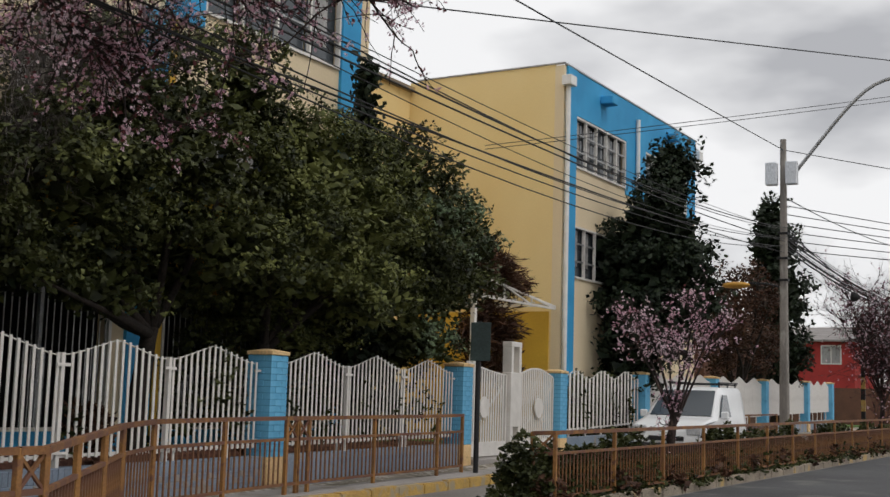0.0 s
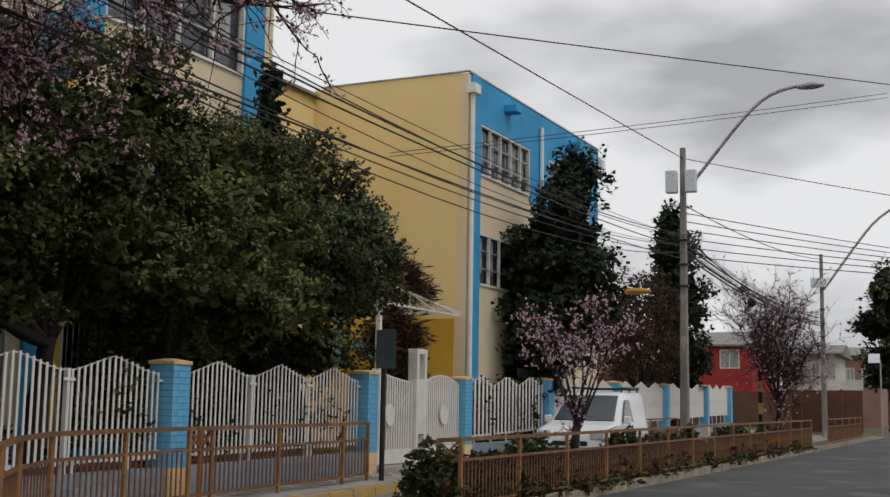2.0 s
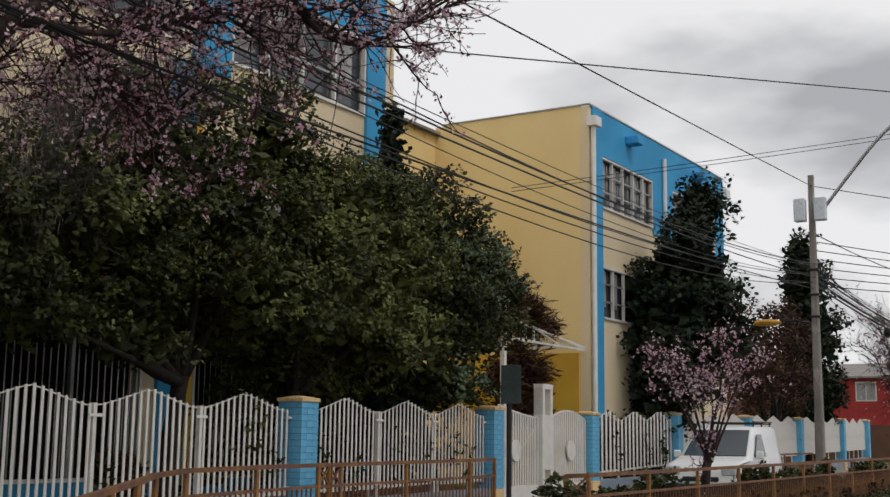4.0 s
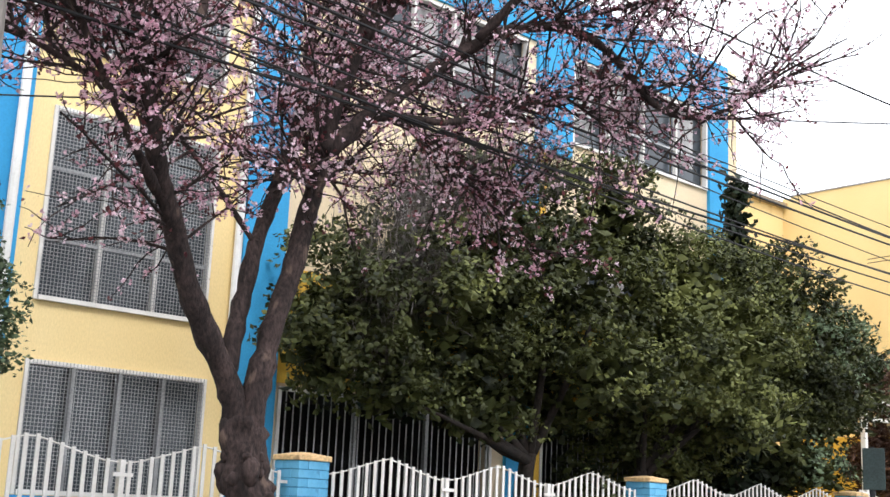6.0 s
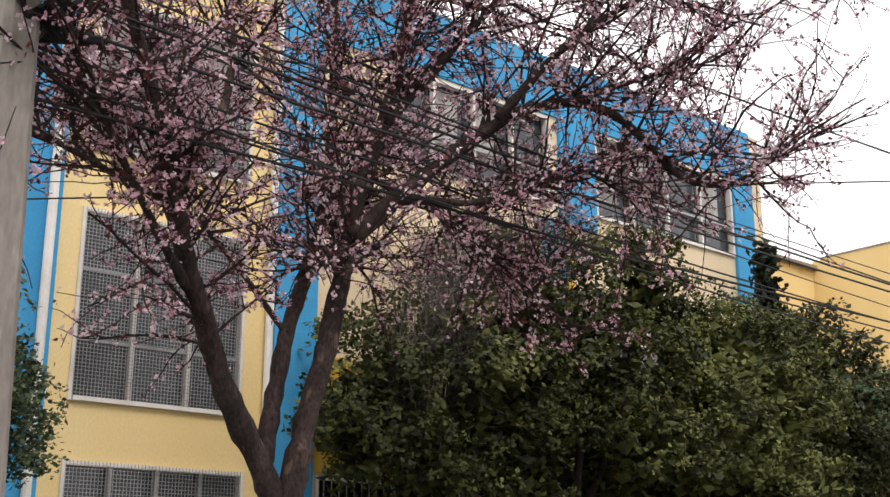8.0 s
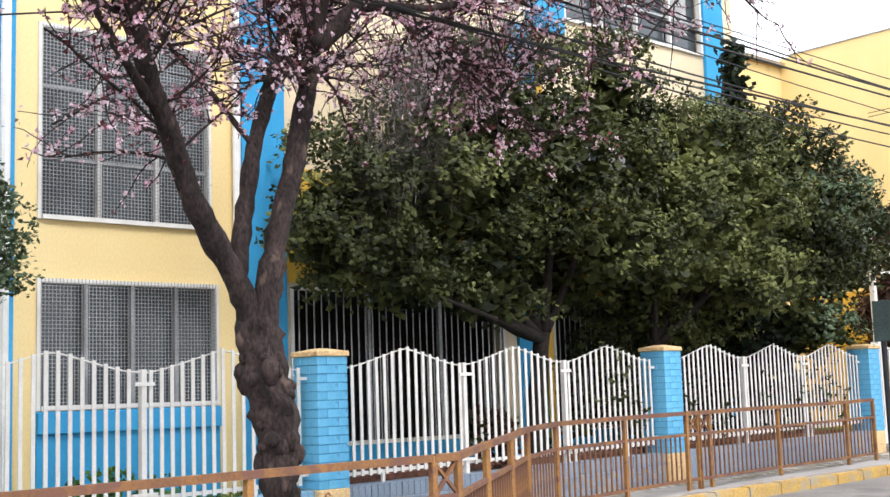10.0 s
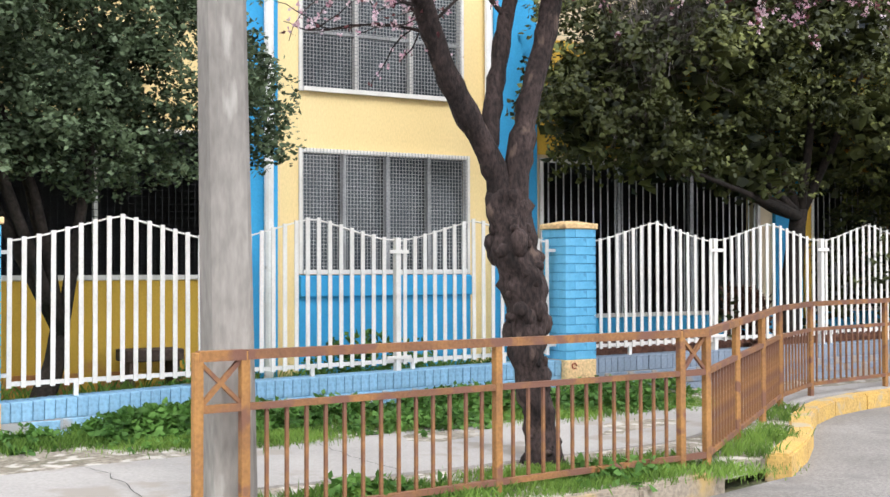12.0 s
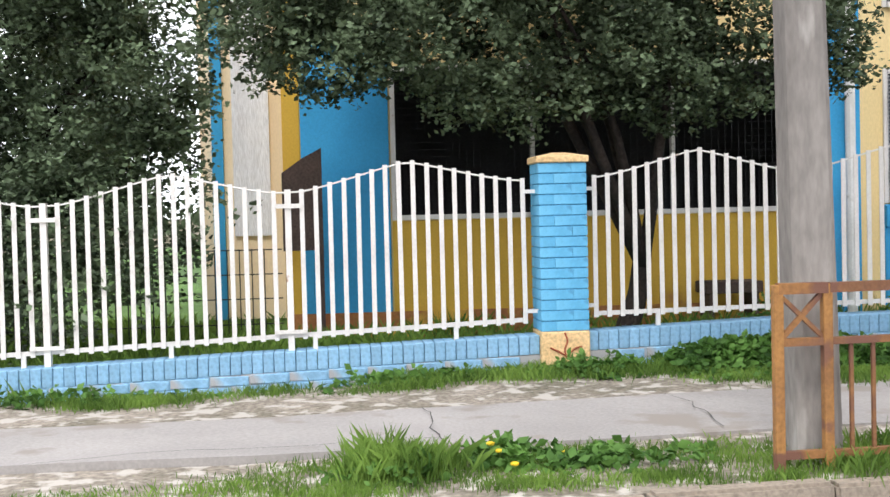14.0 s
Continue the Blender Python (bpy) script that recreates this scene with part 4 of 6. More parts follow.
tube(bm, [(0, 0, 4.65), (-0.5, 0, 4.78), (-0.95, 0, 4.8)], 0.03, 6)
part("lamp_arm", bm, "dark_metal", pole_b)
bm = bmesh.new()
bmesh.ops.create_uvsphere(bm, u_segments=12, v_segments=8, radius=1, matrix=Matrix.Translation((-1.35, 0, 4.75)) @ Matrix.Diagonal((0.42, 0.2, 0.1, 1)))
part("lamp_head", bm, "amber", pole_b, "old amber street lamp shade", smooth=True)
pole_c = concrete_pole(-5.95, 62.0, 0.4, 8.85)
part("equipment_box", boxes((-0.5, 0.25, -0.3, -0.1, 7.3, 7.75), bevel=0.02), "grey_panel", pole_c)
bm = bmesh.new()
tube(bm, spread([(0.1, 0, 7.2), (1.4, -0.05, 9.0), (2.6, -0.1, 10.6), (3.6, -0.1, 11.2)], 12), 0.06, 6)
part("lamp_arm", bm, "grey_metal", pole_c)


def cable(a, b, sag, r=0.012, n=18):
    a, b = Vector(a), Vector(b)
    bm = bmesh.new()
    tube(bm, [a.lerp(b, i / n) - Vector((0, 0, sag * 4 * (i / n) * (1 - i / n))) for i in range(n + 1)], r, 5)
    tagged(part("overhead_cable", bm, "rubber"), "black overhead cable strung between street poles", "cable", group="overhead cables")


rc = random.Random(4)
for k in range(9):
    z0 = 4.2 + 0.1 * k
    z1 = 5.85 + 0.085 * k + rc.uniform(-0.1, 0.15)
    cable((-6.1 + rc.uniform(-0.15, 0.2), 2.5 + rc.uniform(0, 0.2), z0), (-7.05 + rc.uniform(-0.1, 0.1), 34.4, z1), rc.uniform(0.15, 0.75), rc.choice((0.006, 0.007, 0.009, 0.012)))
for k in range(10):
    cable((-7.05, 34.6, 5.8 + 0.08 * k), (-5.95 + rc.uniform(-0.1, 0.1), 61.9, 5.6 + 0.1 * k), rc.uniform(0.2, 0.9), rc.choice((0.012, 0.016, 0.03)))
for k in range(6):
    cable((-7.05, 34.6, 5.9 + 0.25 * k), (14.0, 52.0 + 5 * k, 6.6 + 0.5 * k), 0.5, 0.014)
cable((-6.14, 2.56, 5.72), (-7.1, 34.5, 8.75), 0.02, 0.012)
cable((-7.1, 34.5, 8.75), (12.0, 60.0, 9.0), 0.3, 0.012)
cable((-12.2, 2.9, 5.05), (3.8, 35.3, 9.5), 0.05, 0.010)
cable((-12.1, 8.9, 8.55), (6.0, 16.4, 8.5), 0.12, 0.011)
for dz in (0.0, 0.09):
    cable((-12.35, 25.8, 7.42 + dz), (-1.7, 40.0, 11.45 + 1.6 * dz), 0.05, 0.009)
cable((-7.1, 34.5, 7.4), (-5.95, 62.0, 9.0), 0.3, 0.016)
cable((-6.1, 2.5, 5.1), (-6.3, -28.0, 5.3), 0.4, 0.02)
bm = bmesh.new()
bmesh.ops.create_icosphere(bm, subdivisions=2, radius=0.16)
sl = part("splice_case", bm, "rubber")
sl.matrix_basis = pose(-6.4, 42.5, 5.22)
tagged(sl, "round black cable splice hanging from the cables", "splice case")

sign = thing("street_sign", "dark street sign on black post seen from behind", "sign", pose(-9.05, 18.85, 0.22, 0, 0, 12))
bm = bmesh.new()
tube(bm, [(0, 0, -0.1), (0, 0, 2.58)], 0.045, 10)
part("post", bm, "dark_metal", sign)
part("plate", boxes((-0.13, 0.22, -0.062, -0.047, 1.90, 2.56), bevel=0.004), "sign_back", sign)
post2 = thing("striped_post", "black and yellow striped warning post", "post", pose(-6.6, 45.5, 0.2))
for k in range(7):
    part("band", boxes((-0.07, 0.07, -0.07, 0.07, 0.4 * k, 0.4 * k + 0.398)), "kerb_yellow" if k % 2 else "rubber", post2)

# ---- parked van ----
van = thing("van", "white parked panel van with roof rack", "van", pose(-7.84, 27.85, 0.09))
sec = [(-2.05, 0.35, 0.75, 0.74), (-1.98, 0.28, 0.95, 0.80), (-1.2, 0.25, 1.08, 0.84), (-0.95, 0.25, 1.12, 0.85), (-0.15, 0.25, 1.72, 0.80), (0.1, 0.25, 1.80, 0.80), (1.7, 0.25, 1.82, 0.80), (2.0, 0.3, 1.74, 0.78), (2.08, 0.4, 1.2, 0.76)]
bm = bmesh.new()
rings = []
for y, lo, hi, hw in sec:
    waist = min(hi - 0.03, 1.0)
    top_w = hw if hi < 1.2 else hw * 0.84
    ring = [(-hw * 0.92, y, lo), (hw * 0.92, y, lo), (hw, y, (lo + waist) / 2), (hw, y, waist), (top_w, y, hi - 0.02), (top_w * 0.8, y, hi), (-top_w * 0.8, y, hi), (-top_w, y, hi - 0.02), (-hw, y, waist), (-hw, y, (lo + waist) / 2)]
    rings.append([bm.verts.new(p) for p in ring])
for r0, r1 in zip(rings, rings[1:]):
    for k in range(10):
        bm.faces.new((r0[k], r0[(k + 1) % 10], r1[(k + 1) % 10], r1[k]))
bm.faces.new(rings[0][::-1])
bm.faces.new(rings[-1])
bmesh.ops.recalc_face_normals(bm, faces=bm.faces[:])
bmesh.ops.bevel(bm, geom=bm.edges[:], offset=0.035, segments=2, affect="EDGES")
part("body", bm, "van_white", van, smooth=True)
bm = bmesh.new()
q = [bm.verts.new(p) for p in ((-0.70, -0.955, 1.14), (0.70, -0.955, 1.14), (0.60, -0.20, 1.705), (-0.60, -0.20, 1.705))]
r = [bm.verts.new(v.co + Vector((0, -0.02, 0.012))) for v in q]
bm.faces.new(r)
for k in range(4):
    bm.faces.new((q[k], q[(k + 1) % 4], r[(k + 1) % 4], r[k]))
part("windscreen", bm, "glass", van)
for s in (-1, 1):
    bm = bmesh.new()
    pts = [(-0.72, 1.12), (0.25, 1.12), (0.25, 1.62), (-0.1, 1.62)]
    xs = [0.845, 0.845, 0.735, 0.735]
    o = [bm.verts.new((s * xs[k] * 0.985, pts[k][0], pts[k][1])) for k in range(4)]
    p2 = [bm.verts.new((s * (xs[k] + 0.012), pts[k][0], pts[k][1])) for k in range(4)]
    bm.faces.new(p2)
    for k in range(4):
        bm.faces.new((o[k], o[(k + 1) % 4], p2[(k + 1) % 4], p2[k]))
    part("side_window", bm, "glass", van)
    part("mirror", boxes((min(s * 0.86, s * 1.02), max(s * 0.86, s * 1.02), -0.72, -0.62, 1.08, 1.25), bevel=0.02), "van_white", van)
    part("headlight", boxes((min(s * 0.45, s * 0.78), max(s * 0.45, s * 0.78), -2.06, -1.9, 0.72, 0.92), bevel=0.03), "headlight", van)
    for y in (-1.25, 1.3):
        bm = bmesh.new()
        bmesh.ops.create_cone(bm, cap_ends=True, segments=24, radius1=0.31, radius2=0.31, depth=0.2, matrix=pose(s * 0.76, y, 0.3, 0, 90, 0))
        wh = part("wheel", bm, "rubber", van)
        bm = bmesh.new()
        bmesh.ops.create_cone(bm, cap_ends=True, segments=16, radius1=0.18, radius2=0.18, depth=0.03, matrix=pose(s * 0.865, y, 0.3, 0, 90, 0))
        part("hub_cap", bm, "grey_metal", wh)
part("bumper", boxes((-0.78, 0.78, -2.12, -1.9, 0.3, 0.55), bevel=0.04), "dark_metal", van)
part("grille", boxes((-0.4, 0.4, -2.08, -2.0, 0.6, 0.7), bevel=0.02), "dark_metal", van)
bm = bmesh.new()
for x in (-0.6, 0.6):
    bar(bm, (x, 0.1, 1.9), (x, 1.8, 1.92), 0.035)
for y in (0.2, 0.95, 1.7):
    bar(bm, (-0.62, y, 1.88), (0.62, y, 1.88), 0.03)
    for x in (-0.58, 0.58):
        bar(bm, (x, y, 1.78), (x, y, 1.9), 0.03)
part("roof_rack", bm, "dark_metal", van)


# ---- houses along the street ----
def house(name, label, x0, x1, y0, y1, z0, h, mat, roof_h, windows=(), across=False):
    root = thing(name, label, "house", pose(0, 0, z0 - 0.2))
    part("wall", boxes((x0, x1, y0, y1, 0, h)), mat, root)
    bm = bmesh.new()
    e = 0.45
    xm = (x0 + x1) / 2
    pr = [(x0 - e, h - 0.05), (x1 + e, h - 0.05), (x1 + e, h + 0.05), (xm, h + roof_h), (x0 - e, h + 0.05)]
    a = [bm.verts.new((x, y0 - e, z)) for x, z in pr]
    c = [bm.verts.new((x, y1 + e, z)) for x, z in pr]
    if across:
        ym = (y0 + y1) / 2
        pr = [(y0 - e, h - 0.05), (y1 + e, h - 0.05), (y1 + e, h + 0.05), (ym, h + roof_h), (y0 - e, h + 0.05)]
        for v, (y, z) in zip(a, pr):
            v.co = (x1 + e, y, z)
        for v, (y, z) in zip(c, pr):
            v.co = (x0 - e, y, z)
    bm.faces.new(a)
    bm.faces.new(c[::-1])
    for i in range(5):
        bm.faces.new((a[i], c[i], c[(i + 1) % 5], a[(i + 1) % 5]))
    part("roof", bm, "roof", root, "grey sheet roof")
    for wx0, wx1, wz0, wz1 in windows:
        w = part("window", boxes((wx0, wx1, y0 - 0.03, y0 + 0.02, wz0, wz1)), "white_iron", root)
        part("pane", boxes((wx0 + 0.07, (wx0 + wx1) / 2 - 0.03, y0 - 0.045, y0 - 0.032, wz0 + 0.07, wz1 - 0.07)), "curtain", w)
        part("pane", boxes(((wx0 + wx1) / 2 + 0.03, wx1 - 0.07, y0 - 0.045, y0 - 0.032, wz0 + 0.07, wz1 - 0.07)), "curtain", w)
    return root


house("house", "red rendered two-storey house with grey roof", -15.4, -10.9, 72, 82, 0.3, 5.2, "red_wall", 1.1, [(-12.75, -11.6, 3.85, 4.95)], across=True)
part("lower_wall", boxes((-16.5, -8.6, 70.5, 71.0, 0.2, 2.6)), "brown_wall", tagged(new("garden_wall"), "brown garden wall before the red house", "wall"))
house("house", "dark brown house with low roof", -10.7, -9.2, 84, 93, 0.4, 4.6, "brown_wall", 0.8, [], across=True)
house("house", "white two-storey house with low tiled roof", -9.0, -7.0, 80, 88, 0.45, 4.9, "white_wall", 0.8, [(-8.4, -7.9, 3.3, 4.4)], across=True)
house("house", "pinkish brown two-storey house with low roof", -8.2, -5.2, 96, 106, 0.45, 5.5, "pink_wall", 0.9, [(-7.6, -7.0, 3.6, 4.6), (-6.5, -5.8, 3.6, 4.6)], across=True)
carport = thing("carport", "white-edged carport roof over a brown yard front", "carport", pose(0, 0, 0.3))
part("roof", boxes((-9.6, -6.9, 71.0, 75.5, 2.55, 2.65), bevel=0.02), "roof", carport)
part("fascia", boxes((-9.65, -6.0, 70.85, 71.0, 2.42, 2.72), bevel=0.01), "white_wall", carport, "white painted roof edge")
part("fascia", boxes((-6.95, -5.0, 74.8, 75.0, 2.5, 3.1), bevel=0.01), "white_wall", carport, "white painted roof edge")
part("back_wall", boxes((-9.6, -5.2, 77.0, 77.3, -0.2, 2.7)), "brown_wall", carport)
for x in (-9.5, -8.1, -6.9, -5.9):
    part("post", boxes((x - 0.06, x + 0.06, 71.05, 71.17, -0.2, 2.5)), "brown_wall", carport)
solar = thing("solar_lamp", "grey solar panel on a thin street post", "lamp", pose(-3.75, 70, 0.35))
bm = bmesh.new()
tube(bm, [(0, 0, -0.2), (0, 0, 4.0)], 0.04, 8)
part("post", bm, "grey_metal", solar)
bm = bmesh.new()
bar(bm, (-0.32, -0.2, 3.85), (-0.32, 0.1, 4.35), 0.6, 0.05)
part("panel", bm, "grey_panel", solar)
house("house", "brown brick house at the end of street", -6.3, -2.6, 112, 122, 0.45, 5.2, "brown_wall", 1.2, [(-5.4, -4.2, 3.4, 4.5)])
house("house", "pale house far down the street", -3.2, 1.5, 140, 150, 0.45, 5.6, "white_wall", 1.4)
house("house", "dark brown outbuilding behind the trees", -18, -12.5, 46, 60, 0.3, 4.4, "brown_wall", 0.8)


# ---- trees and plants ----
def leaves(name, centres, size, mat, parent, rnd, per=8, spread_r=0.12, flat=0.5, label="", ratio=0.33, facing=None):
    """Clumps of small folded leaves round the centres."""
    c = np.repeat(np.asarray(centres), per, axis=0)
    n = len(c)
    stem = np.repeat(rnd.normal(0, 1, (len(centres), 3)) + (0, 0, 0.3), per, axis=0)
    stem /= np.linalg.norm(stem, axis=1)[:, None]
    c = c + stem * rnd.uniform(-1.3, 1.3, n)[:, None] * spread_r + rnd.normal(0, spread_r * 0.42, (n, 3))
    way = rnd.normal(0, 0.8, (n, 3)) + stem * 0.8
    way[:, 2] *= flat
    way /= np.linalg.norm(way, axis=1)[:, None]
    if facing is None:
        nor = rnd.normal(0, 1, (n, 3)) + np.array((0.25, 0, 0.9))
    else:
        nor = rnd.normal(0, 0.5, (n, 3)) + np.repeat(facing, per, axis=0)
    side = np.cross(way, nor)
    side /= np.linalg.norm(side, axis=1)[:, None] + 1e-9
    up = np.cross(side, way)
    L = size * rnd.uniform(0.6, 1.3, n)[:, None]
    w = L * ratio
    v = np.stack([c, c + way * L * 0.5 + side * w - up * w * 0.3, c + way * L, c + way * L * 0.5 - side * w - up * w * 0.3], 1).reshape(-1, 3)
    f = np.arange(4 * n).reshape(n, 4)
    me = bpy.data.meshes.new(name)
    me.vertices.add(len(v))
    me.vertices.foreach_set("co", v.ravel())
    tri = np.concatenate([f[:, [0, 1, 2]], f[:, [0, 2, 3]]], 0)
    me.loops.add(tri.size)
    me.loops.foreach_set("vertex_index", tri.ravel())
    me.polygons.add(len(tri))
    me.polygons.foreach_set("loop_start", np.arange(0, tri.size, 3))
    me.update(calc_edges=True)
    me.materials.append(M[mat])
    ob = new(name, me)
    ob.parent = parent
    if label:
        ob["label"] = label
    return ob


def crown_points(blobs, n, rnd, hollow=0.55):
    """Points in the outer part of overlapping uneven balls (x, y, z, rx, ry, rz)."""
    out = []
    vol = np.array([b[3] * b[4] * b[5] for b in blobs]) ** 0.67
    cnt = (n * vol / vol.sum()).astype(int)
    for b, k in zip(blobs, cnt):
        d = rnd.normal(0, 1, (k, 3))
        d /= np.linalg.norm(d, axis=1)[:, None]
        r = (hollow ** 3 + (1 - hollow ** 3) * rnd.uniform(0, 1, k)) ** (1 / 3)
        lump = 1 + 0.22 * np.sin(d[:, 0] * 5 + b[0] * 3) * np.cos(d[:, 1] * 6 + b[1]) + 0.15 * np.sin(d[:, 2] * 9 + b[2] * 2)
        out.append(np.array(b[:3]) + d * (r * lump)[:, None] * np.array(b[3:]))
    return np.concatenate(out)


def blob_crown(cx, cy, cz, rx, ry, rz, count, rnd, small=0.33):
    blobs = [(cx, cy, cz, rx * 0.62, ry * 0.62, rz * 0.62)]
    for _ in range(int(count * 1.7)):
        d = rnd.normal(0, 1, 3)
        d /= np.linalg.norm(d)
        s = small * rnd.uniform(0.6, 1.15)
        blobs.append((cx + d[0] * rx * 0.75, cy + d[1] * ry * 0.75, cz + d[2] * rz * 0.75, rx * s * 1.15, ry * s * 0.9, rz * s))
    return blobs


def evergreen(name, label, base, fork_z, blobs, clumps, size, mat, seed, trunk_r=0.11, limbs=7, per=9, spread_r=0.12, mat2=None):
    rnd = np.random.default_rng(seed)
    root = thing(name, label, "tree")
    bm = bmesh.new()
    base = np.array(base)
    top = np.array((base[0] + rnd.normal(0, 0.1), base[1] + rnd.normal(0, 0.15), fork_z))
    tube(bm, spread([base, (base + top) / 2 + rnd.normal(0, 0.05, 3), top], 8), np.linspace(trunk_r * 1.25, trunk_r * 0.85, 8), 10, 0.15)
    for k in range(limbs):
        b = blobs[k % len(blobs)]
        tip = np.array(b[:3]) + rnd.normal(0, 0.2, 3)
        mid = (top + tip) / 2 + rnd.normal(0, 0.2, 3) + np.array((0, 0, 0.1))
        tube(bm, spread([top - (0, 0, 0.1), mid, tip], 8), np.linspace(trunk_r * 0.65, 0.012, 8), 7, 0.1)
    part("trunk", bm, "dark_bark", root, smooth=True)
    pts = crown_points(blobs, clumps, rnd)
    tagged(leaves("crown", pts, size, mat, root, rnd, per, spread_r), kind="stuff")
    if mat2:
        pts = crown_points(blobs, clumps // 5, rnd, 0.8)
        tagged(leaves("young_leaves", pts, size, mat2, root, rnd, per, spread_r), kind="stuff")
    return root


def puff_points(shells, puff_r, per_m2, rnd, underside=-0.25):
    """Leaf clusters on tufts that sit on overlapping ellipsoids (x, y, z, rx, ry, rz): points and the way they face."""
    pts, way = [], []
    for q, s in enumerate(shells):
        c, r = np.array(s[:3]), np.array(s[3:])
        area = 4 * math.pi * ((r[0] * r[1]) ** 1.6 / 3 + (r[0] * r[2]) ** 1.6 / 3 + (r[1] * r[2]) ** 1.6 / 3) ** (1 / 1.6)
        for _ in range(int(1.0 * area / (math.pi * puff_r ** 2)) + 3):
            d = rnd.normal(0, 1, 3)
            d /= np.linalg.norm(d)
            if d[2] < -0.75:
                continue
            p = c + d * r * rnd.uniform(0.78, 1.06)
            if any(np.linalg.norm((p - np.array(o[:3])) / np.array(o[3:])) < 0.72 for k, o in enumerate(shells) if k != q):
                continue
            pr = puff_r * rnd.uniform(0.6, 1.35)
            n = int(per_m2 * 4 * math.pi * pr * pr)
            e = rnd.normal(0, 1, (n, 3))
            e /= np.linalg.norm(e, axis=1)[:, None]
            e = e[e[:, 2] > underside + rnd.normal(0, 0.2, n)]
            lump = 1 + 0.25 * np.sin(e[:, 0] * 4 + p[0] * 9) * np.cos(e[:, 1] * 5 + p[1] * 7)
            pts.append(p + e * (lump * rnd.uniform(0.55, 1.1, len(e)))[:, None] * pr * (1.1, 1.1, 0.8))
            way.append(e * 0.8 + d * 0.5 + np.array((0, 0, 0.45)))
    return np.concatenate(pts), np.concatenate(way)


def tufted_tree(name, label, base, fork_z, shells, size, mat, seed, trunk_r=0.12, limbs=7, puff_r=0.38, per_m2=26, per=7, spread_r=0.06, mat2=None, share=0.3, ratio=0.33, lean=0.0):
    rnd = np.random.default_rng(seed)
    root = thing(name, label, "tree")
    bm = bmesh.new()
    base = np.array(base)
    top = np.array((base[0] + rnd.normal(0, 0.06), base[1] + lean + rnd.normal(0, 0.1), fork_z))
    tube(bm, spread([base, (base + top) / 2 + rnd.normal(0, 0.05, 3), top], 10), np.linspace(trunk_r * 1.25, trunk_r * 0.85, 10), 10, 0.15)
    for k in range(limbs):
        b = shells[k % len(shells)]
        tip = np.array(b[:3]) + rnd.normal(0, 0.25, 3)
        mid = (top + tip) / 2 + rnd.normal(0, 0.15, 3)
        tube(bm, spread([top - (0, 0, 0.1), mid, tip], 8), np.linspace(trunk_r * 0.55, 0.015, 8), 7, 0.1)
    part("trunk", bm, "dark_bark", root, smooth=True)
    pts, way = puff_points(shells, puff_r, per_m2, rnd)
    young = (noise_pick(pts, seed) + rnd.normal(0, 0.12, len(pts))) > 0.5 - share if mat2 else np.zeros(len(pts), bool)
    tagged(leaves("crown", pts[~young], size, mat, root, rnd, per, spread_r, 0.7, ratio=ratio, facing=way[~young]), kind="stuff")
    if young.any():
        tagged(leaves("young_leaves", pts[young], size, mat2, root, rnd, per, spread_r, 0.7, ratio=ratio, facing=way[young]), kind="stuff")
    core = [tuple(np.array(q[:3]) - (0, 0, 0.05 * q[5])) + tuple(0.72 * np.array(q[3:])) for q in shells]
    tagged(leaves("inner_leaves", crown_points(core, int(160 * sum(q[3] * q[4] for q in shells)), rnd, 0.35), size * 2.4, mat, root, rnd, 6, 0.15), kind="stuff")
    return root


def noise_pick(p, seed):
    return np.array([noise.noise(Vector(q) * 0.9 + Vector((seed, 0, 0))) for q in p])


R = np.random.default_rng(11)
# small-leaved evergreen before the recess
bl = blob_crown(-10.7, 2.1, 4.0, 1.25, 2.3, 1.35, 16, R) + [(-10.5, 0.2, 3.4, 0.7, 0.9, 0.65), (-10.5, 3.9, 3.35, 0.8, 1.0, 0.75), (-10.3, 1.2, 2.95, 0.7, 0.9, 0.5), (-10.4, 4.6, 2.9, 0.35, 0.35, 0.5), (-10.4, 2.6, 2.9, 0.7, 0.9, 0.45), (-10.4, -0.35, 3.35, 0.6, 0.75, 0.6), (-10.5, 0.1, 2.85, 0.6, 0.7, 0.4), (-10.5, 3.2, 2.55, 0.6, 0.9, 0.35), (-10.5, 1.8, 2.5, 0.6, 0.9, 0.3)]
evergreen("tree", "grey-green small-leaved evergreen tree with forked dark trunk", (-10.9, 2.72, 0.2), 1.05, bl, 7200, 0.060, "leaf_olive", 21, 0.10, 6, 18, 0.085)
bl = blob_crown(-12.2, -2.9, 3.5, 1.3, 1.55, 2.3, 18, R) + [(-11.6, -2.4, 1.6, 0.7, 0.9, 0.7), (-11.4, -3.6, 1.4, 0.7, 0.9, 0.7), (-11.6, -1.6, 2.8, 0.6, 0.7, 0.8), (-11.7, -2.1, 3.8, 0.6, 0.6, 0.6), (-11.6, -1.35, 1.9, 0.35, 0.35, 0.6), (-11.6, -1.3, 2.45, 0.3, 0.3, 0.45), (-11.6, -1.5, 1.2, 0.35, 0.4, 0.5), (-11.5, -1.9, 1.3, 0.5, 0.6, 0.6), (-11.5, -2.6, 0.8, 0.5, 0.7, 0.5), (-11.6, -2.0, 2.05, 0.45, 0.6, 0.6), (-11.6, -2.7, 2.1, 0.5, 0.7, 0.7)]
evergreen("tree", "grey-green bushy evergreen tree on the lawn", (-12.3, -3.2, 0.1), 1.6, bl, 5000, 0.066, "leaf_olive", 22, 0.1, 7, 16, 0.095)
bl = blob_crown(-16, -6.5, 3.5, 1.8, 2.2, 2.4, 10, R)
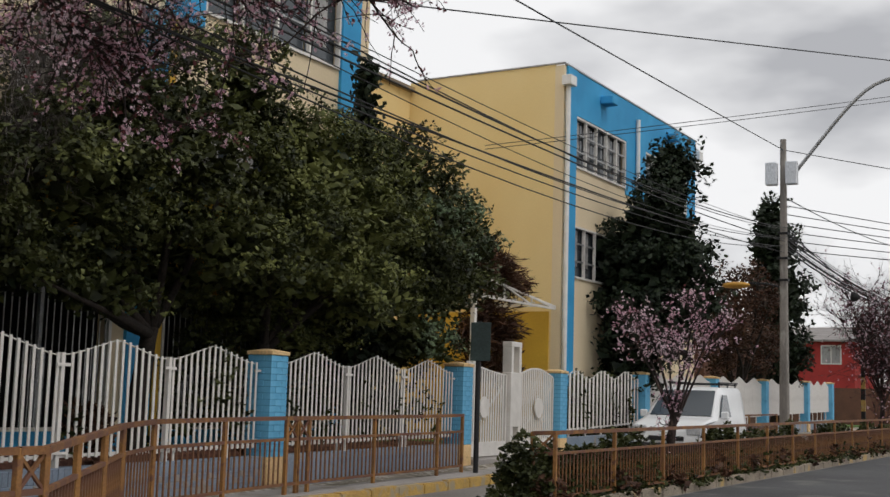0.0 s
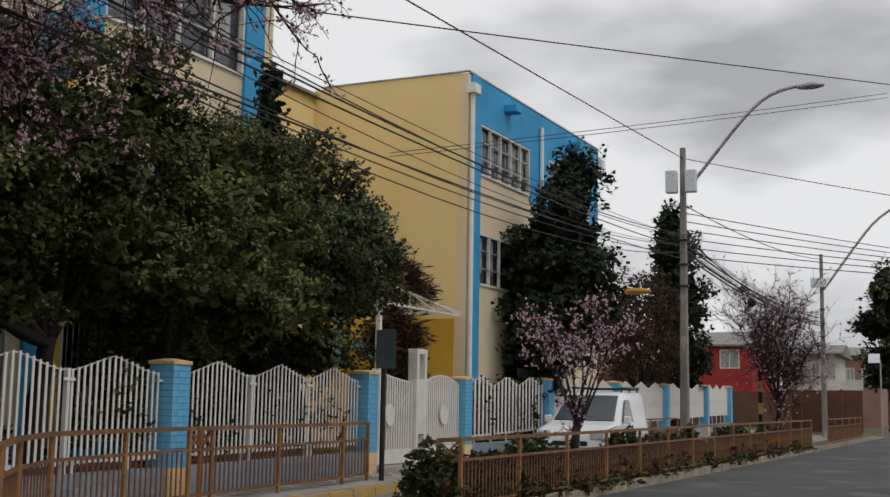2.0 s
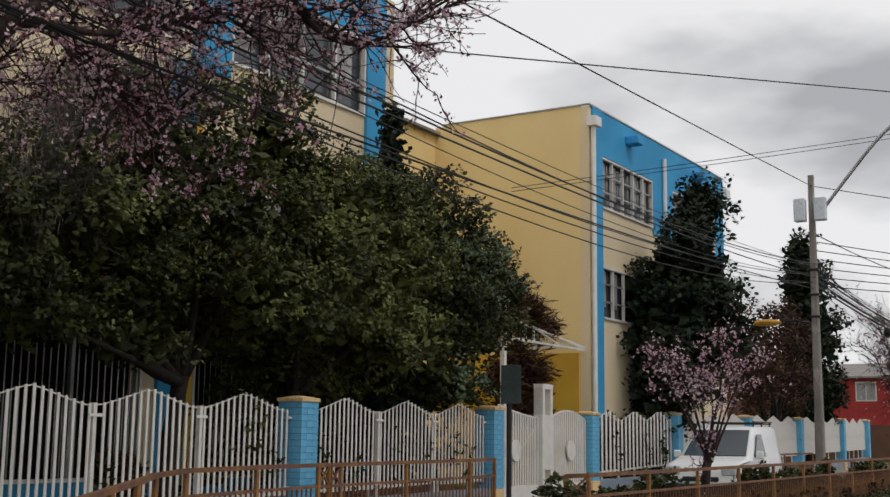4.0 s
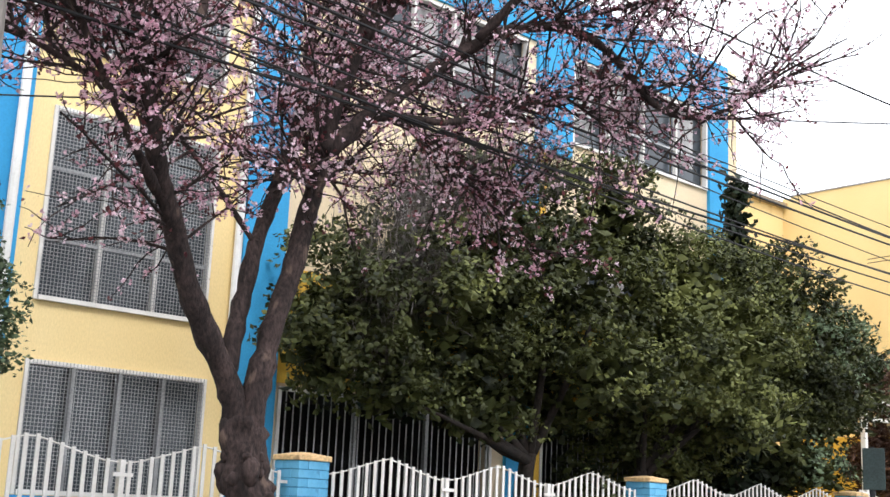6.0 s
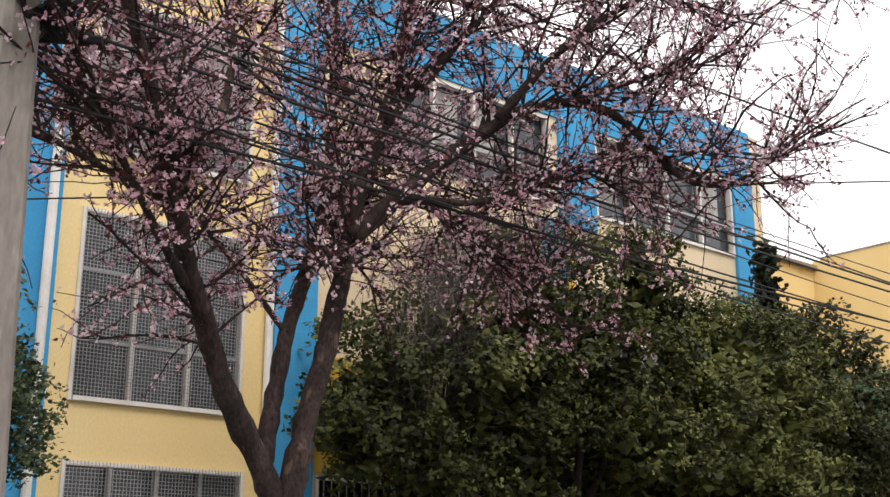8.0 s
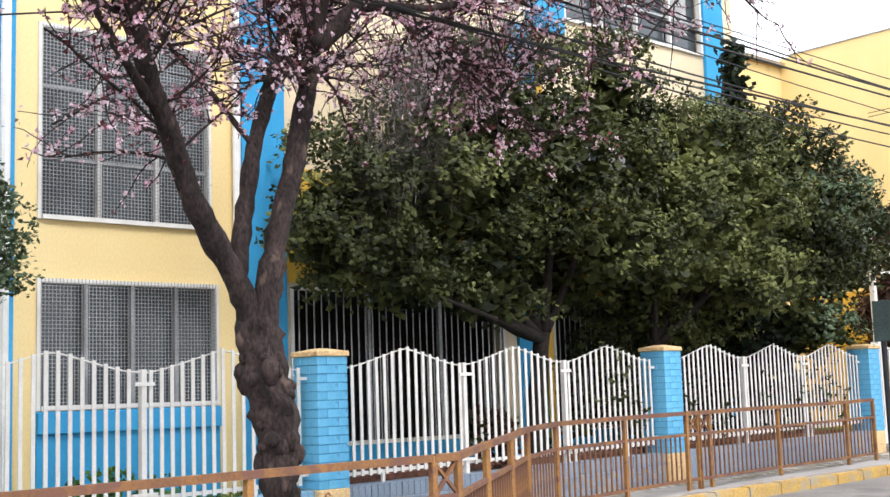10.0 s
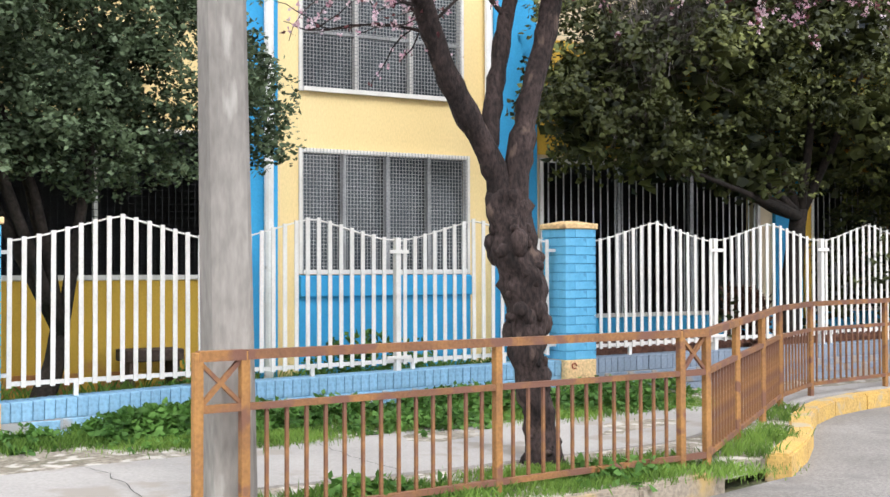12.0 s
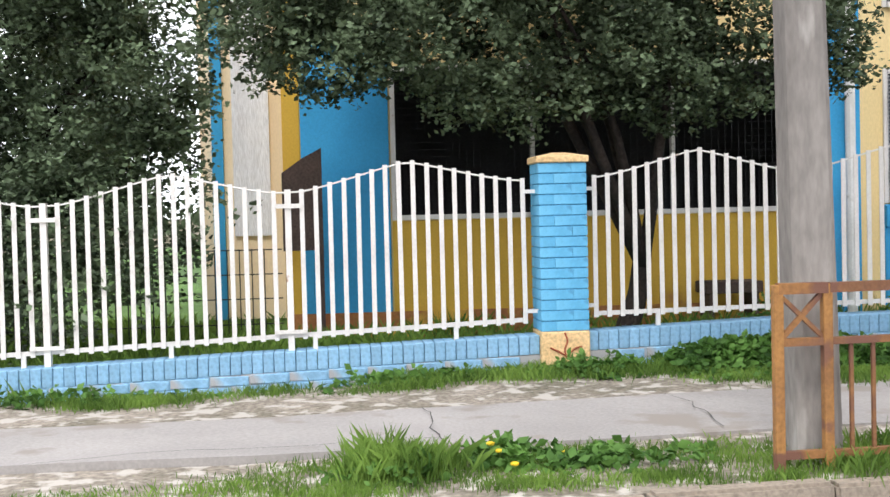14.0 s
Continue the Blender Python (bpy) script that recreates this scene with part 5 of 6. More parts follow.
for bx, by in ((-27, -10), (-30, -5.5), (-24, -13)):
    evergreen("tree", "dark green tree far behind the school lawn", (bx, by, 0.1), 1.5, blob_crown(bx, by, 3.4, 2.4, 2.6, 3.0, 10, R), 1200, 0.16, "leaf_olive", 27 + int(by), 0.15, 6, 10, 0.2)
evergreen("tree", "dark green tree behind the school lawn", (-16, -6.5, 0.1), 1.2, bl, 1500, 0.1, "leaf_olive", 23, 0.1, 6, 10, 0.13)
# row of dark evergreens behind the fence
# The shells at x -11.3 are added at the rear to shade the wall.
shells = [(-10.7, 10.2, 3.9, 1.35, 1.75, 1.25), (-10.3, 9.5, 2.85, 0.5, 0.8, 0.4), (-10.3, 10.9, 2.75, 0.5, 0.8, 0.4), (-10.3, 8.35, 3.2, 0.35, 0.45, 0.7), (-10.8, 12.4, 4.7, 1.4, 1.5, 1.5), (-10.6, 13.9, 5.7, 0.7, 0.75, 0.85), (-10.4, 8.85, 3.55, 0.7, 0.75, 0.7), (-10.6, 11.2, 5.2, 0.9, 1.3, 0.8), (-9.75, 13.0, 3.3, 0.6, 0.9, 0.55), (-11.3, 13.2, 3.1, 0.9, 1.1, 0.7)]
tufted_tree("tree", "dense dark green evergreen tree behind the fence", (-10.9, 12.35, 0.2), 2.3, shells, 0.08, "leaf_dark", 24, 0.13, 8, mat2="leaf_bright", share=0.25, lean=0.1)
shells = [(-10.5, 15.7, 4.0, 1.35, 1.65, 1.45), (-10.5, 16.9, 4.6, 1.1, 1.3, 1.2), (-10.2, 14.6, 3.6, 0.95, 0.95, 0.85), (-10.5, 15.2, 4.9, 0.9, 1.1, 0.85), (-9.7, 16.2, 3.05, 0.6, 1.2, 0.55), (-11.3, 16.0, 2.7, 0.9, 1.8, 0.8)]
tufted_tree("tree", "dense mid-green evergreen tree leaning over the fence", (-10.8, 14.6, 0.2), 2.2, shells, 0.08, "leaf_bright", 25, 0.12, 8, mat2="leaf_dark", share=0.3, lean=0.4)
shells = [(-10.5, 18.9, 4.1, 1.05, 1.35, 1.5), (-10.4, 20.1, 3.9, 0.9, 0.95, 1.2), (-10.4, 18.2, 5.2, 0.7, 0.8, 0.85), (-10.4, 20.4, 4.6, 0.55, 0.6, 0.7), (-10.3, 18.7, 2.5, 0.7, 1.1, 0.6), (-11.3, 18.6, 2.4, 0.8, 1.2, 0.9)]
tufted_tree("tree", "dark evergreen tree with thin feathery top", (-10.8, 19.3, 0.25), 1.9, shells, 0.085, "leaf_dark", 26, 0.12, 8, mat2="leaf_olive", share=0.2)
# Added leaf masses darken the gap by the wall where only shade lies.
for sy, sz, sr in ((14.5, 1.2, 1.1), (16.4, 1.3, 1.2), (18.2, 1.2, 1.0), (20.0, 1.2, 0.9)):
    low = thing("shrub", "added dark shrub mass standing in for shade under evergreen trees", "plant", group="shaded shrubs by the school wall")
    pts, way = puff_points([(-11.5, sy, sz, 0.5, sr, 1.0)], 0.35, 14, R)
    tagged(leaves("leaf_mass", pts, 0.12, "leaf_dark", low, R, 6, 0.08, facing=way), kind="stuff")


def conifer(label, base, height, radius, clumps, seed, mat="leaf_conifer", power=0.75, lump=1.0):
    rnd = np.random.default_rng(seed)
    root = thing("conifer", label, "tree")
    bm = bmesh.new()
    tube(bm, [base, (base[0], base[1], base[2] + height * 0.97)], (radius * 0.09, 0.02), 8)
    part("trunk", bm, "dark_bark", root)
    f = rnd.uniform(0.1, 1, clumps) ** 0.8
    a = rnd.uniform(0, 2 * math.pi, clumps)
    w = radius * (1 - f) ** power * (0.68 + lump * (0.32 * np.sin(a * 3 + f * 21) * np.cos(f * 16 + a * 2) + 0.14 * np.sin(f * 43 + a * 5))) + 0.06
    r = w * np.sqrt(rnd.uniform(0.25, 1, clumps))
    p = np.stack([base[0] + r * np.cos(a), base[1] + r * np.sin(a), base[2] + height * f - 0.25 * r], 1)
    tagged(leaves("crown", p, 0.16, mat, root, rnd, 10, 0.14, 1.0), kind="stuff")


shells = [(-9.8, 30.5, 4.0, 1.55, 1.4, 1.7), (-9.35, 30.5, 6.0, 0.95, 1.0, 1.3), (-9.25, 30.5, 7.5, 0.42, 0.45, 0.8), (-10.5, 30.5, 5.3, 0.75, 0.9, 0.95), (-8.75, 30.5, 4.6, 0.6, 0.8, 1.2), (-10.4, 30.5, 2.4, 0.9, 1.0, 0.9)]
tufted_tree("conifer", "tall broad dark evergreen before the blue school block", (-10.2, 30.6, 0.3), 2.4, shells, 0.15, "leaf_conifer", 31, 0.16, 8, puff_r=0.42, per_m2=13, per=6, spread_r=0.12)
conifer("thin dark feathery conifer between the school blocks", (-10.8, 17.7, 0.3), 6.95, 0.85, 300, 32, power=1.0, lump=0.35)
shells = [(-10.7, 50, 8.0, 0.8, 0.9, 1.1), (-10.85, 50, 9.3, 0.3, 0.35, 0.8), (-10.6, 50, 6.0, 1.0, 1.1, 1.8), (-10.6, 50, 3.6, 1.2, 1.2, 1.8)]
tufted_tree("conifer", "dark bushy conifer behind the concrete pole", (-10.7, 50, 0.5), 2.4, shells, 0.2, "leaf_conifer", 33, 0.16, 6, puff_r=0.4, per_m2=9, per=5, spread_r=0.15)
shells = [(-3.5, 78, 8.6, 1.2, 1.2, 1.9), (-4.3, 78, 6.8, 1.2, 1.1, 0.9), (-3.5, 78, 4.3, 1.6, 1.4, 1.4), (-2.6, 78, 6.3, 1.2, 1.2, 1.2)]
tufted_tree("tree", "dark tall tree at the end of street", (-3.6, 78, 0.4), 2.6, shells, 0.24, "leaf_conifer", 34, 0.18, 6, puff_r=0.55, per_m2=6, per=5, spread_r=0.18, mat2="leaf_bright", share=0.25)
bl = blob_crown(-10.2, 42.0, 4.2, 1.5, 3.0, 2.2, 10, R)
evergreen("tree", "dark brown half-bare tree behind the fence", (-10.2, 42, 0.3), 1.8, bl, 1600, 0.12, "leaf_brown", 35, 0.15, 10, 8, 0.16)
bl = [(-13.0, 23.3, 4.5, 0.5, 0.7, 0.55), (-13.0, 24.2, 4.4, 0.5, 0.7, 0.4), (-13.0, 25.1, 4.15, 0.4, 0.7, 0.25)]
creeper = thing("creeper", "dry brown creeper heaped on the canopy", "plant", BUILD)
tagged(leaves("dry_stem_mass", crown_points(bl, 700, R), 0.30, "leaf_brown", creeper, R, 10, 0.15, ratio=0.06), kind="stuff")
bl = blob_crown(-13.0, 24.3, 2.6, 0.6, 1.0, 1.1, 6, R)
tagged(leaves("hanging_stem_mass", crown_points(bl, 500, R), 0.30, "leaf_brown", creeper, R, 10, 0.15, ratio=0.06), kind="stuff")


def twig_tree(root, limbs, seed, reach, n_second, n_third, blossoms, petal=0.028, twig_r=0.006, leafy=0.25, droop=0.0, inside=0.15, bark="bark"):
    """Limbs given as (points, r0, r1); twigs and blossoms grow from them."""
    rnd = np.random.default_rng(seed)
    flower = []
    verts, faces = [], []

    def thin(pts, r0, r1, sides=4):
        base = len(verts)
        m = len(pts)
        for i, p in enumerate(pts):
            w = pts[min(i + 1, m - 1)] - pts[max(i - 1, 0)]
            w = w / (np.linalg.norm(w) + 1e-9)
            a = np.cross(w, (0.3, 0.7, 0.6))
            a /= np.linalg.norm(a) + 1e-9
            b = np.cross(w, a)
            r = r0 + (r1 - r0) * i / (m - 1)
            for k in range(sides):
                t = 2 * math.pi * k / sides
                verts.append(tuple(p + r * (a * math.cos(t) + b * math.sin(t))))
        for i in range(m - 1):
            for k in range(sides):
                faces.append((base + i * sides + k, base + i * sides + (k + 1) % sides, base + (i + 1) * sides + (k + 1) % sides, base + (i + 1) * sides + k))

    def shoot(p, d, L, m=6, wob=0.12):
        pts = [p]
        for _ in range(m):
            d = d + rnd.normal(0, wob, 3) + np.array((0, 0, 0.03 - droop))
            d /= np.linalg.norm(d)
            pts.append(pts[-1] + d * L / m)
        return pts

    for pts, r0, r1 in limbs:
        sp = spread(pts, max(8, 3 * len(pts)))
        bm = bmesh.new()
        sp = spread(sp, 2 * len(sp))
        tube(bm, sp, [q * (1 + 0.06 * rnd.normal()) for q in np.linspace(r0, r1, len(sp))], 11, 0.22)
        part("branch", bm, bark, root, smooth=True)
        m = len(sp)
        for _ in range(int(3 * blossoms * inside * len(sp) / 8)):
            i = rnd.integers(m // 4, m)
            d = rnd.normal(0, 1, 3)
            flower.append(sp[i] + d / np.linalg.norm(d) * (r0 + (r1 - r0) * i / m + 0.01))
        k2 = max(2, int(n_second * np.linalg.norm(np.diff(sp, axis=0), axis=1).sum()))
        for _ in range(k2):
            i = int(m * (inside + (1 - inside) * rnd.uniform()) * 0.999)
            along = sp[min(i + 1, m - 1)] - sp[max(i - 1, 0)]
            along /= np.linalg.norm(along) + 1e-9
            d = along * 0.6 + rnd.normal(0, 0.75, 3) + np.array((0, 0, 0.35))
            d /= np.linalg.norm(d)
            L = reach * rnd.uniform(0.5, 1.2)
            s = shoot(sp[i], d, L)
            thin(s, twig_r * 2.4, twig_r)
            for _ in range(n_third):
                j = rnd.integers(1, len(s))
                d2 = (s[j] - s[j - 1]) / (np.linalg.norm(s[j] - s[j - 1]) + 1e-9) * 0.7 + rnd.normal(0, 0.7, 3)
                d2 /= np.linalg.norm(d2)
                s2 = shoot(s[j], d2, L * rnd.uniform(0.35, 0.7), 5, 0.16)
                thin(s2, twig_r * 1.1, twig_r * 0.5, 3)
                q = rnd.uniform(0, len(s2) - 1.001, blossoms)
                for t in q:
                    flower.append(s2[int(t)] + (s2[int(t) + 1] - s2[int(t)]) * (t - int(t)) + rnd.normal(0, 0.018, 3))
    tagged(soup("twig_mass", verts, faces, bark, root), kind="stuff")
    if flower:
        fl = np.array(flower)
        pick = rnd.uniform(0, 1, len(fl)) < leafy
        tagged(leaves("blossom", fl[~pick], petal, "blossom", root, rnd, 5, petal * 0.3, 1.0, "pale pink plum blossom", ratio=0.42), kind="stuff")
        if pick.any():
            tagged(leaves("young_leaves", fl[pick], petal * 1.5, "leaf_purple", root, rnd, 2, 0.02, 1.0, "dark red young leaves"), kind="stuff")


plum = thing("flowering_tree", "flowering plum tree with knotty dark trunk and pink blossom", "tree")
bm = bmesh.new()
tp = spread([(-6.70, 5.13, 0.05), (-6.73, 5.09, 0.5), (-6.76, 5.05, 0.85), (-6.78, 5.04, 1.16), (-6.79, 5.02, 1.39), (-6.81, 4.96, 1.63), (-6.83, 4.93, 1.87), (-6.84, 4.93, 2.05)], 40)
tr = [lerp(q[2], (0.05, 0.2, 0.32, 0.47, 0.78, 1.18, 1.57, 1.96, 2.1), (0.165, 0.145, 0.115, 0.100, 0.114, 0.142, 0.160, 0.142, 0.13)) for q in tp]
tube(bm, tp, tr, 32, 0.35)
rk = random.Random(5)
for k in range(80):
    i = rk.choice((rk.randrange(2, 38), rk.randrange(20, 35), rk.randrange(20, 35), rk.randrange(1, 5)))
    a = rk.uniform(0, 6.28)
    q = tp[i]
    r = rk.choice((0.02, 0.028, 0.035, 0.045, 0.065)) * rk.uniform(0.8, 1.2)
    bmesh.ops.create_icosphere(bm, subdivisions=2, radius=r, matrix=Matrix.Translation((q[0] + tr[i] * 0.9 * math.cos(a), q[1] + tr[i] * 0.86 * math.sin(a), q[2])) @ Matrix.Diagonal((1, 1, rk.uniform(0.7, 1.7), 1)))
for v in bm.verts:
    v.co += noise.noise_vector(v.co * 22) * 0.012
part("trunk", bm, "bark", plum, "knotty gnarled dark trunk", smooth=True)
plum_limbs = [
    ([(-6.84, 4.91, 1.9), (-6.85, 4.82, 2.22), (-6.84, 4.68, 2.44), (-6.84, 4.51, 2.67), (-6.84, 4.40, 2.85), (-6.80, 4.26, 3.15), (-6.67, 3.94, 3.63), (-6.58, 3.80, 4.04), (-6.48, 3.58, 4.5), (-6.39, 3.35, 4.91), (-6.3, 3.12, 5.31), (-6.2, 2.9, 5.9)], 0.092, 0.028),
    ([(-6.7, 4.01, 3.42), (-6.5, 3.56, 3.81), (-6.3, 3.16, 4.21), (-6.1, 2.82, 4.51), (-5.9, 2.5, 4.72)], 0.035, 0.012),
    ([(-6.86, 4.76, 2.3), (-6.9, 4.83, 2.6), (-6.92, 4.90, 2.91), (-6.95, 4.97, 3.28), (-7.03, 5.25, 3.89), (-7.1, 5.45, 4.49), (-7.17, 5.52, 5.19), (-7.23, 5.60, 6.0), (-7.3, 5.54, 6.8), (-7.3, 5.5, 7.6)], 0.068, 0.02),
    ([(-6.80, 4.95, 1.85), (-6.79, 4.96, 2.26), (-6.78, 5.02, 2.54), (-6.78, 5.11, 2.83), (-6.76, 5.25, 3.35), (-6.71, 5.28, 3.66), (-6.67, 5.39, 4.37), (-6.62, 5.60, 4.97), (-6.58, 5.72, 5.57), (-6.54, 5.82, 6.14), (-6.5, 5.91, 6.95), (-6.4, 6.0, 7.7)], 0.09, 0.02),
    ([(-6.6, 5.27, 3.98), (-6.46, 5.71, 4.44), (-6.32, 6.10, 4.81), (-6.18, 6.59, 5.22), (-6.03, 7.06, 5.42), (-5.89, 7.43, 5.39), (-5.75, 7.73, 5.18), (-5.61, 7.83, 4.84), (-5.47, 8.18, 4.75), (-5.32, 8.53, 4.88), (-5.2, 8.95, 5.3)], 0.07, 0.012),
    ([(-6.5, 5.58, 4.31), (-6.38, 5.81, 4.36), (-6.25, 6.10, 4.33), (-6.12, 6.66, 4.56), (-6.0, 7.07, 4.87), (-5.9, 7.5, 4.7)], 0.035, 0.01),
    ([(-6.6, 5.58, 4.95), (-6.35, 5.99, 5.58), (-6.1, 6.38, 6.14), (-5.85, 6.80, 6.62), (-5.6, 7.19, 7.11)], 0.05, 0.012),
    ([(-6.1, 6.3, 5.05), (-5.63, 6.60, 5.65), (-5.27, 7.01, 6.01), (-4.9, 7.43, 6.29), (-4.6, 7.9, 6.6)], 0.04, 0.01),
    ([(-6.0, 7.1, 5.42), (-5.7, 7.8, 5.75), (-5.45, 8.3, 5.95)], 0.03, 0.008),
    ([(-6.7, 3.88, 4.09), (-6.9, 4.32, 4.63), (-7.1, 4.54, 5.34), (-7.3, 4.56, 6.1), (-7.3, 4.5, 6.9)], 0.045, 0.012),
    ([(-6.6, 3.9, 3.9), (-6.9, 3.3, 4.2), (-7.1, 2.7, 4.5), (-7.2, 2.2, 4.6)], 0.03, 0.008),
    ([(-6.93, 4.96, 3.3), (-7.4, 4.7, 4.0), (-7.8, 4.2, 4.6), (-8.1, 3.8, 5.2)], 0.022, 0.008),
    ([(-7.05, 5.4, 4.3), (-7.6, 5.9, 4.8), (-8.0, 6.5, 5.2), (-8.3, 7.1, 5.5)], 0.04, 0.01),
    ([(-6.72, 5.3, 3.75), (-7.1, 5.6, 4.1), (-7.5, 5.95, 4.3), (-7.8, 6.3, 4.2)], 0.022, 0.006),
    ([(-6.6, 5.4, 4.5), (-6.8, 6.2, 4.5), (-7.0, 6.9, 4.4), (-7.0, 7.5, 4.1), (-6.9, 8.0, 3.8)], 0.03, 0.007),
]
twig_tree(plum, plum_limbs, 41, 1.0, 12.5, 8, 7, petal=0.027, inside=0.3, leafy=0.3)

small_plum = thing("flowering_tree", "small flowering plum tree on the planted strip", "tree")
rs = np.random.default_rng(6)
lim = [([(-6.25, 21.0, 0.1), (-6.3, 21.0, 0.9), (-6.22, 21.0, 1.4)], 0.085, 0.065)]
for k in range(9):
    a = k * 0.7 + rs.uniform(-0.2, 0.2)
    t = np.array((-6.2 + 0.95 * math.cos(a) * rs.uniform(0.6, 1), 21 + 0.95 * math.sin(a), rs.uniform(2.5, 3.4)))
    lim.append(([(-6.25, 21.0, 1.0 + 0.05 * k), tuple((t + np.array((-6.25, 21, 1.4))) / 2 + rs.normal(0, 0.06, 3)), tuple(t)], 0.03, 0.008))
twig_tree(small_plum, lim, 42, 0.55, 7, 5, 2, petal=0.036, leafy=0.08, inside=0.72)
bare = thing("bare_tree", "half-bare reddish young street tree", "tree")
lim = [([(-5.85, 44.5, 0.2), (-5.85, 44.5, 1.2), (-5.8, 44.5, 2.0)], 0.10, 0.07)]
for k in range(12):
    a = k * 0.55
    t = np.array((-5.85 + 1.5 * math.cos(a) * rs.uniform(0.4, 1), 44.5 + 1.5 * math.sin(a), rs.uniform(3.8, 5.8)))
    lim.append(([(-5.85, 44.5, 1.5 + 0.05 * k), tuple((t + np.array((-5.85, 44.5, 2.0))) / 2 + rs.normal(0, 0.1, 3)), tuple(t)], 0.032, 0.008))
twig_tree(bare, lim, 43, 1.1, 9, 9, 1, petal=0.05, leafy=0.6, twig_r=0.006, inside=0.2)


def grass(name, label, patches, seed, per_m2=900, height=0.12, mat="grass"):
    """Blades in soft-edged patches (x, y, rx, ry, height factor)."""
    rnd = np.random.default_rng(seed)
    root = thing(name, label, "grass", kind="stuff")
    V, F = [], []
    for x, y, rx, ry, hf in patches:
        n = int(per_m2 * rx * ry * 3)
        p = rnd.normal(0, 0.5, (n, 2)) * (rx, ry) + (x, y)
        for k in range(n):
            px, py = p[k]
            z = surface(px, py)
            h = height * hf * rnd.uniform(0.4, 1.3)
            a = rnd.uniform(0, 6.28)
            lean = rnd.normal(0, 0.35, 2) * h
            w = 0.0018 + 0.002 * rnd.uniform()
            b = len(V)
            V += [(px - w * math.cos(a), py - w * math.sin(a), z - 0.01), (px + w * math.cos(a), py + w * math.sin(a), z - 0.01), (px + lean[0] * 0.4 + w * 0.7 * math.cos(a), py + lean[1] * 0.4 + w * 0.7 * math.sin(a), z + h * 0.6), (px + lean[0], py + lean[1], z + h)]
            F += [(b, b + 1, b + 2), (b, b + 2, b + 3)]
    return soup("blades", V, F, mat, root)


def surface(x, y):
    if x < FENCE_X - 0.1:
        return fence_base(y) + 0.06
    if y > 14 and x > -7.3:
        return ground_z(y) + 0.13
    f = (x - FENCE_X) / (kerb_x(y) - FENCE_X)
    return max(fence_base(y), ground_z(y) + 0.1) * (1 - f) + (ground_z(y) + 0.15) * f


gp = []
rg = random.Random(9)
for k in range(55):
    y = rg.uniform(-6, 6.2)
    gp.append((rg.uniform(-6.5, -5.8), y, 0.22, 0.35, rg.uniform(0.2, 0.6)))
for k in range(17):
    yy = rg.uniform(2.7, 6.0)
    gp.append((rg.uniform(-6.3, -5.8), yy, 0.2, 0.3, rg.uniform(0.7, 1.3) if yy < 4.3 else rg.uniform(0.4, 0.8)))
for k in range(10):
    gp.append((-6.2 + rg.uniform(-0.15, 0.12), 0.5 + rg.uniform(-0.28, 0.28), 0.15, 0.19, rg.uniform(1.2, 2.1)))
for k in range(16):
    gp.append((rg.uniform(-5.9, -5.66), rg.uniform(0.6, 2.3), 0.12, 0.2, rg.uniform(0.3, 0.6)))
for k in range(60):
    y = rg.uniform(-6, 8)
    gp.append((-9.5 + rg.uniform(-0.05, 0.35), y, 0.22, 0.4, rg.uniform(0.4, 1.0)))
for k in range(25):
    gp.append((rg.uniform(-9.3, -8.6), rg.uniform(3.0, 8.5), 0.4, 0.5, rg.uniform(0.3, 0.7)))
for k in range(12):
    y = rg.uniform(6.3, 9.0)
    gp.append((kerb_x(y) - 0.2 - rg.uniform(0, 0.3), y, 0.15, 0.2, rg.uniform(0.4, 1.0)))
grass("grass", "green grass tufts on the pavement verge", gp, 51, 2000, 0.095)
gp = [(rg.uniform(-12.3, -9.9), rg.uniform(-6, 9), 0.5, 0.6, rg.uniform(0.6, 1.3)) for k in range(70)]
gp += [(rg.uniform(-15.5, -12.0), rg.uniform(-6, -1.2), 0.8, 0.8, 0.9) for k in range(25)]
grass("grass", "rough grass of the school yard behind the fence", gp, 52, 180, 0.18)


def weeds(name, label, patches, seed, mat="weed", size=0.07):
    rnd = np.random.default_rng(seed)
    root = thing(name, label, "weeds", kind="stuff")
    pts = []
    for x, y, rx, ry, h, n in patches:
        p = rnd.normal(0, 0.45, (n, 2))
        for a, b in p:
            px, py = x + a * rx, y + b * ry
            pts.append((px, py, surface(px, py) + h * max(0.05, 1 - (a * a + b * b)) * rnd.uniform(0.2, 1)))
    return leaves("leaves", np.array(pts), size, mat, root, rnd, 7, 0.03, 0.4)


wp = [(-9.3, 3.0 + 0.3 * k, 0.42, 0.4, 0.20 + 0.05 * k - 0.012 * k * k, 260) for k in range(5)]
wp += [(-9.35, 2.1, 0.3, 0.6, 0.14, 70), (-9.4, 0.6, 0.25, 0.9, 0.12, 60), (-9.42, -2.2, 0.2, 1.4, 0.12, 70), (-9.2, 6.2, 0.5, 1.0, 0.24, 420), (-9.0, 7.6, 0.6, 0.9, 0.22, 380), (-9.35, 4.9, 0.3, 0.7, 0.2, 200), (-9.3, 8.6, 0.3, 0.5, 0.2, 60), (-8.7, 5.4, 0.4, 0.8, 0.12, 220)]
weeds("weeds", "broad-leaved green weeds along the low wall", wp, 53)
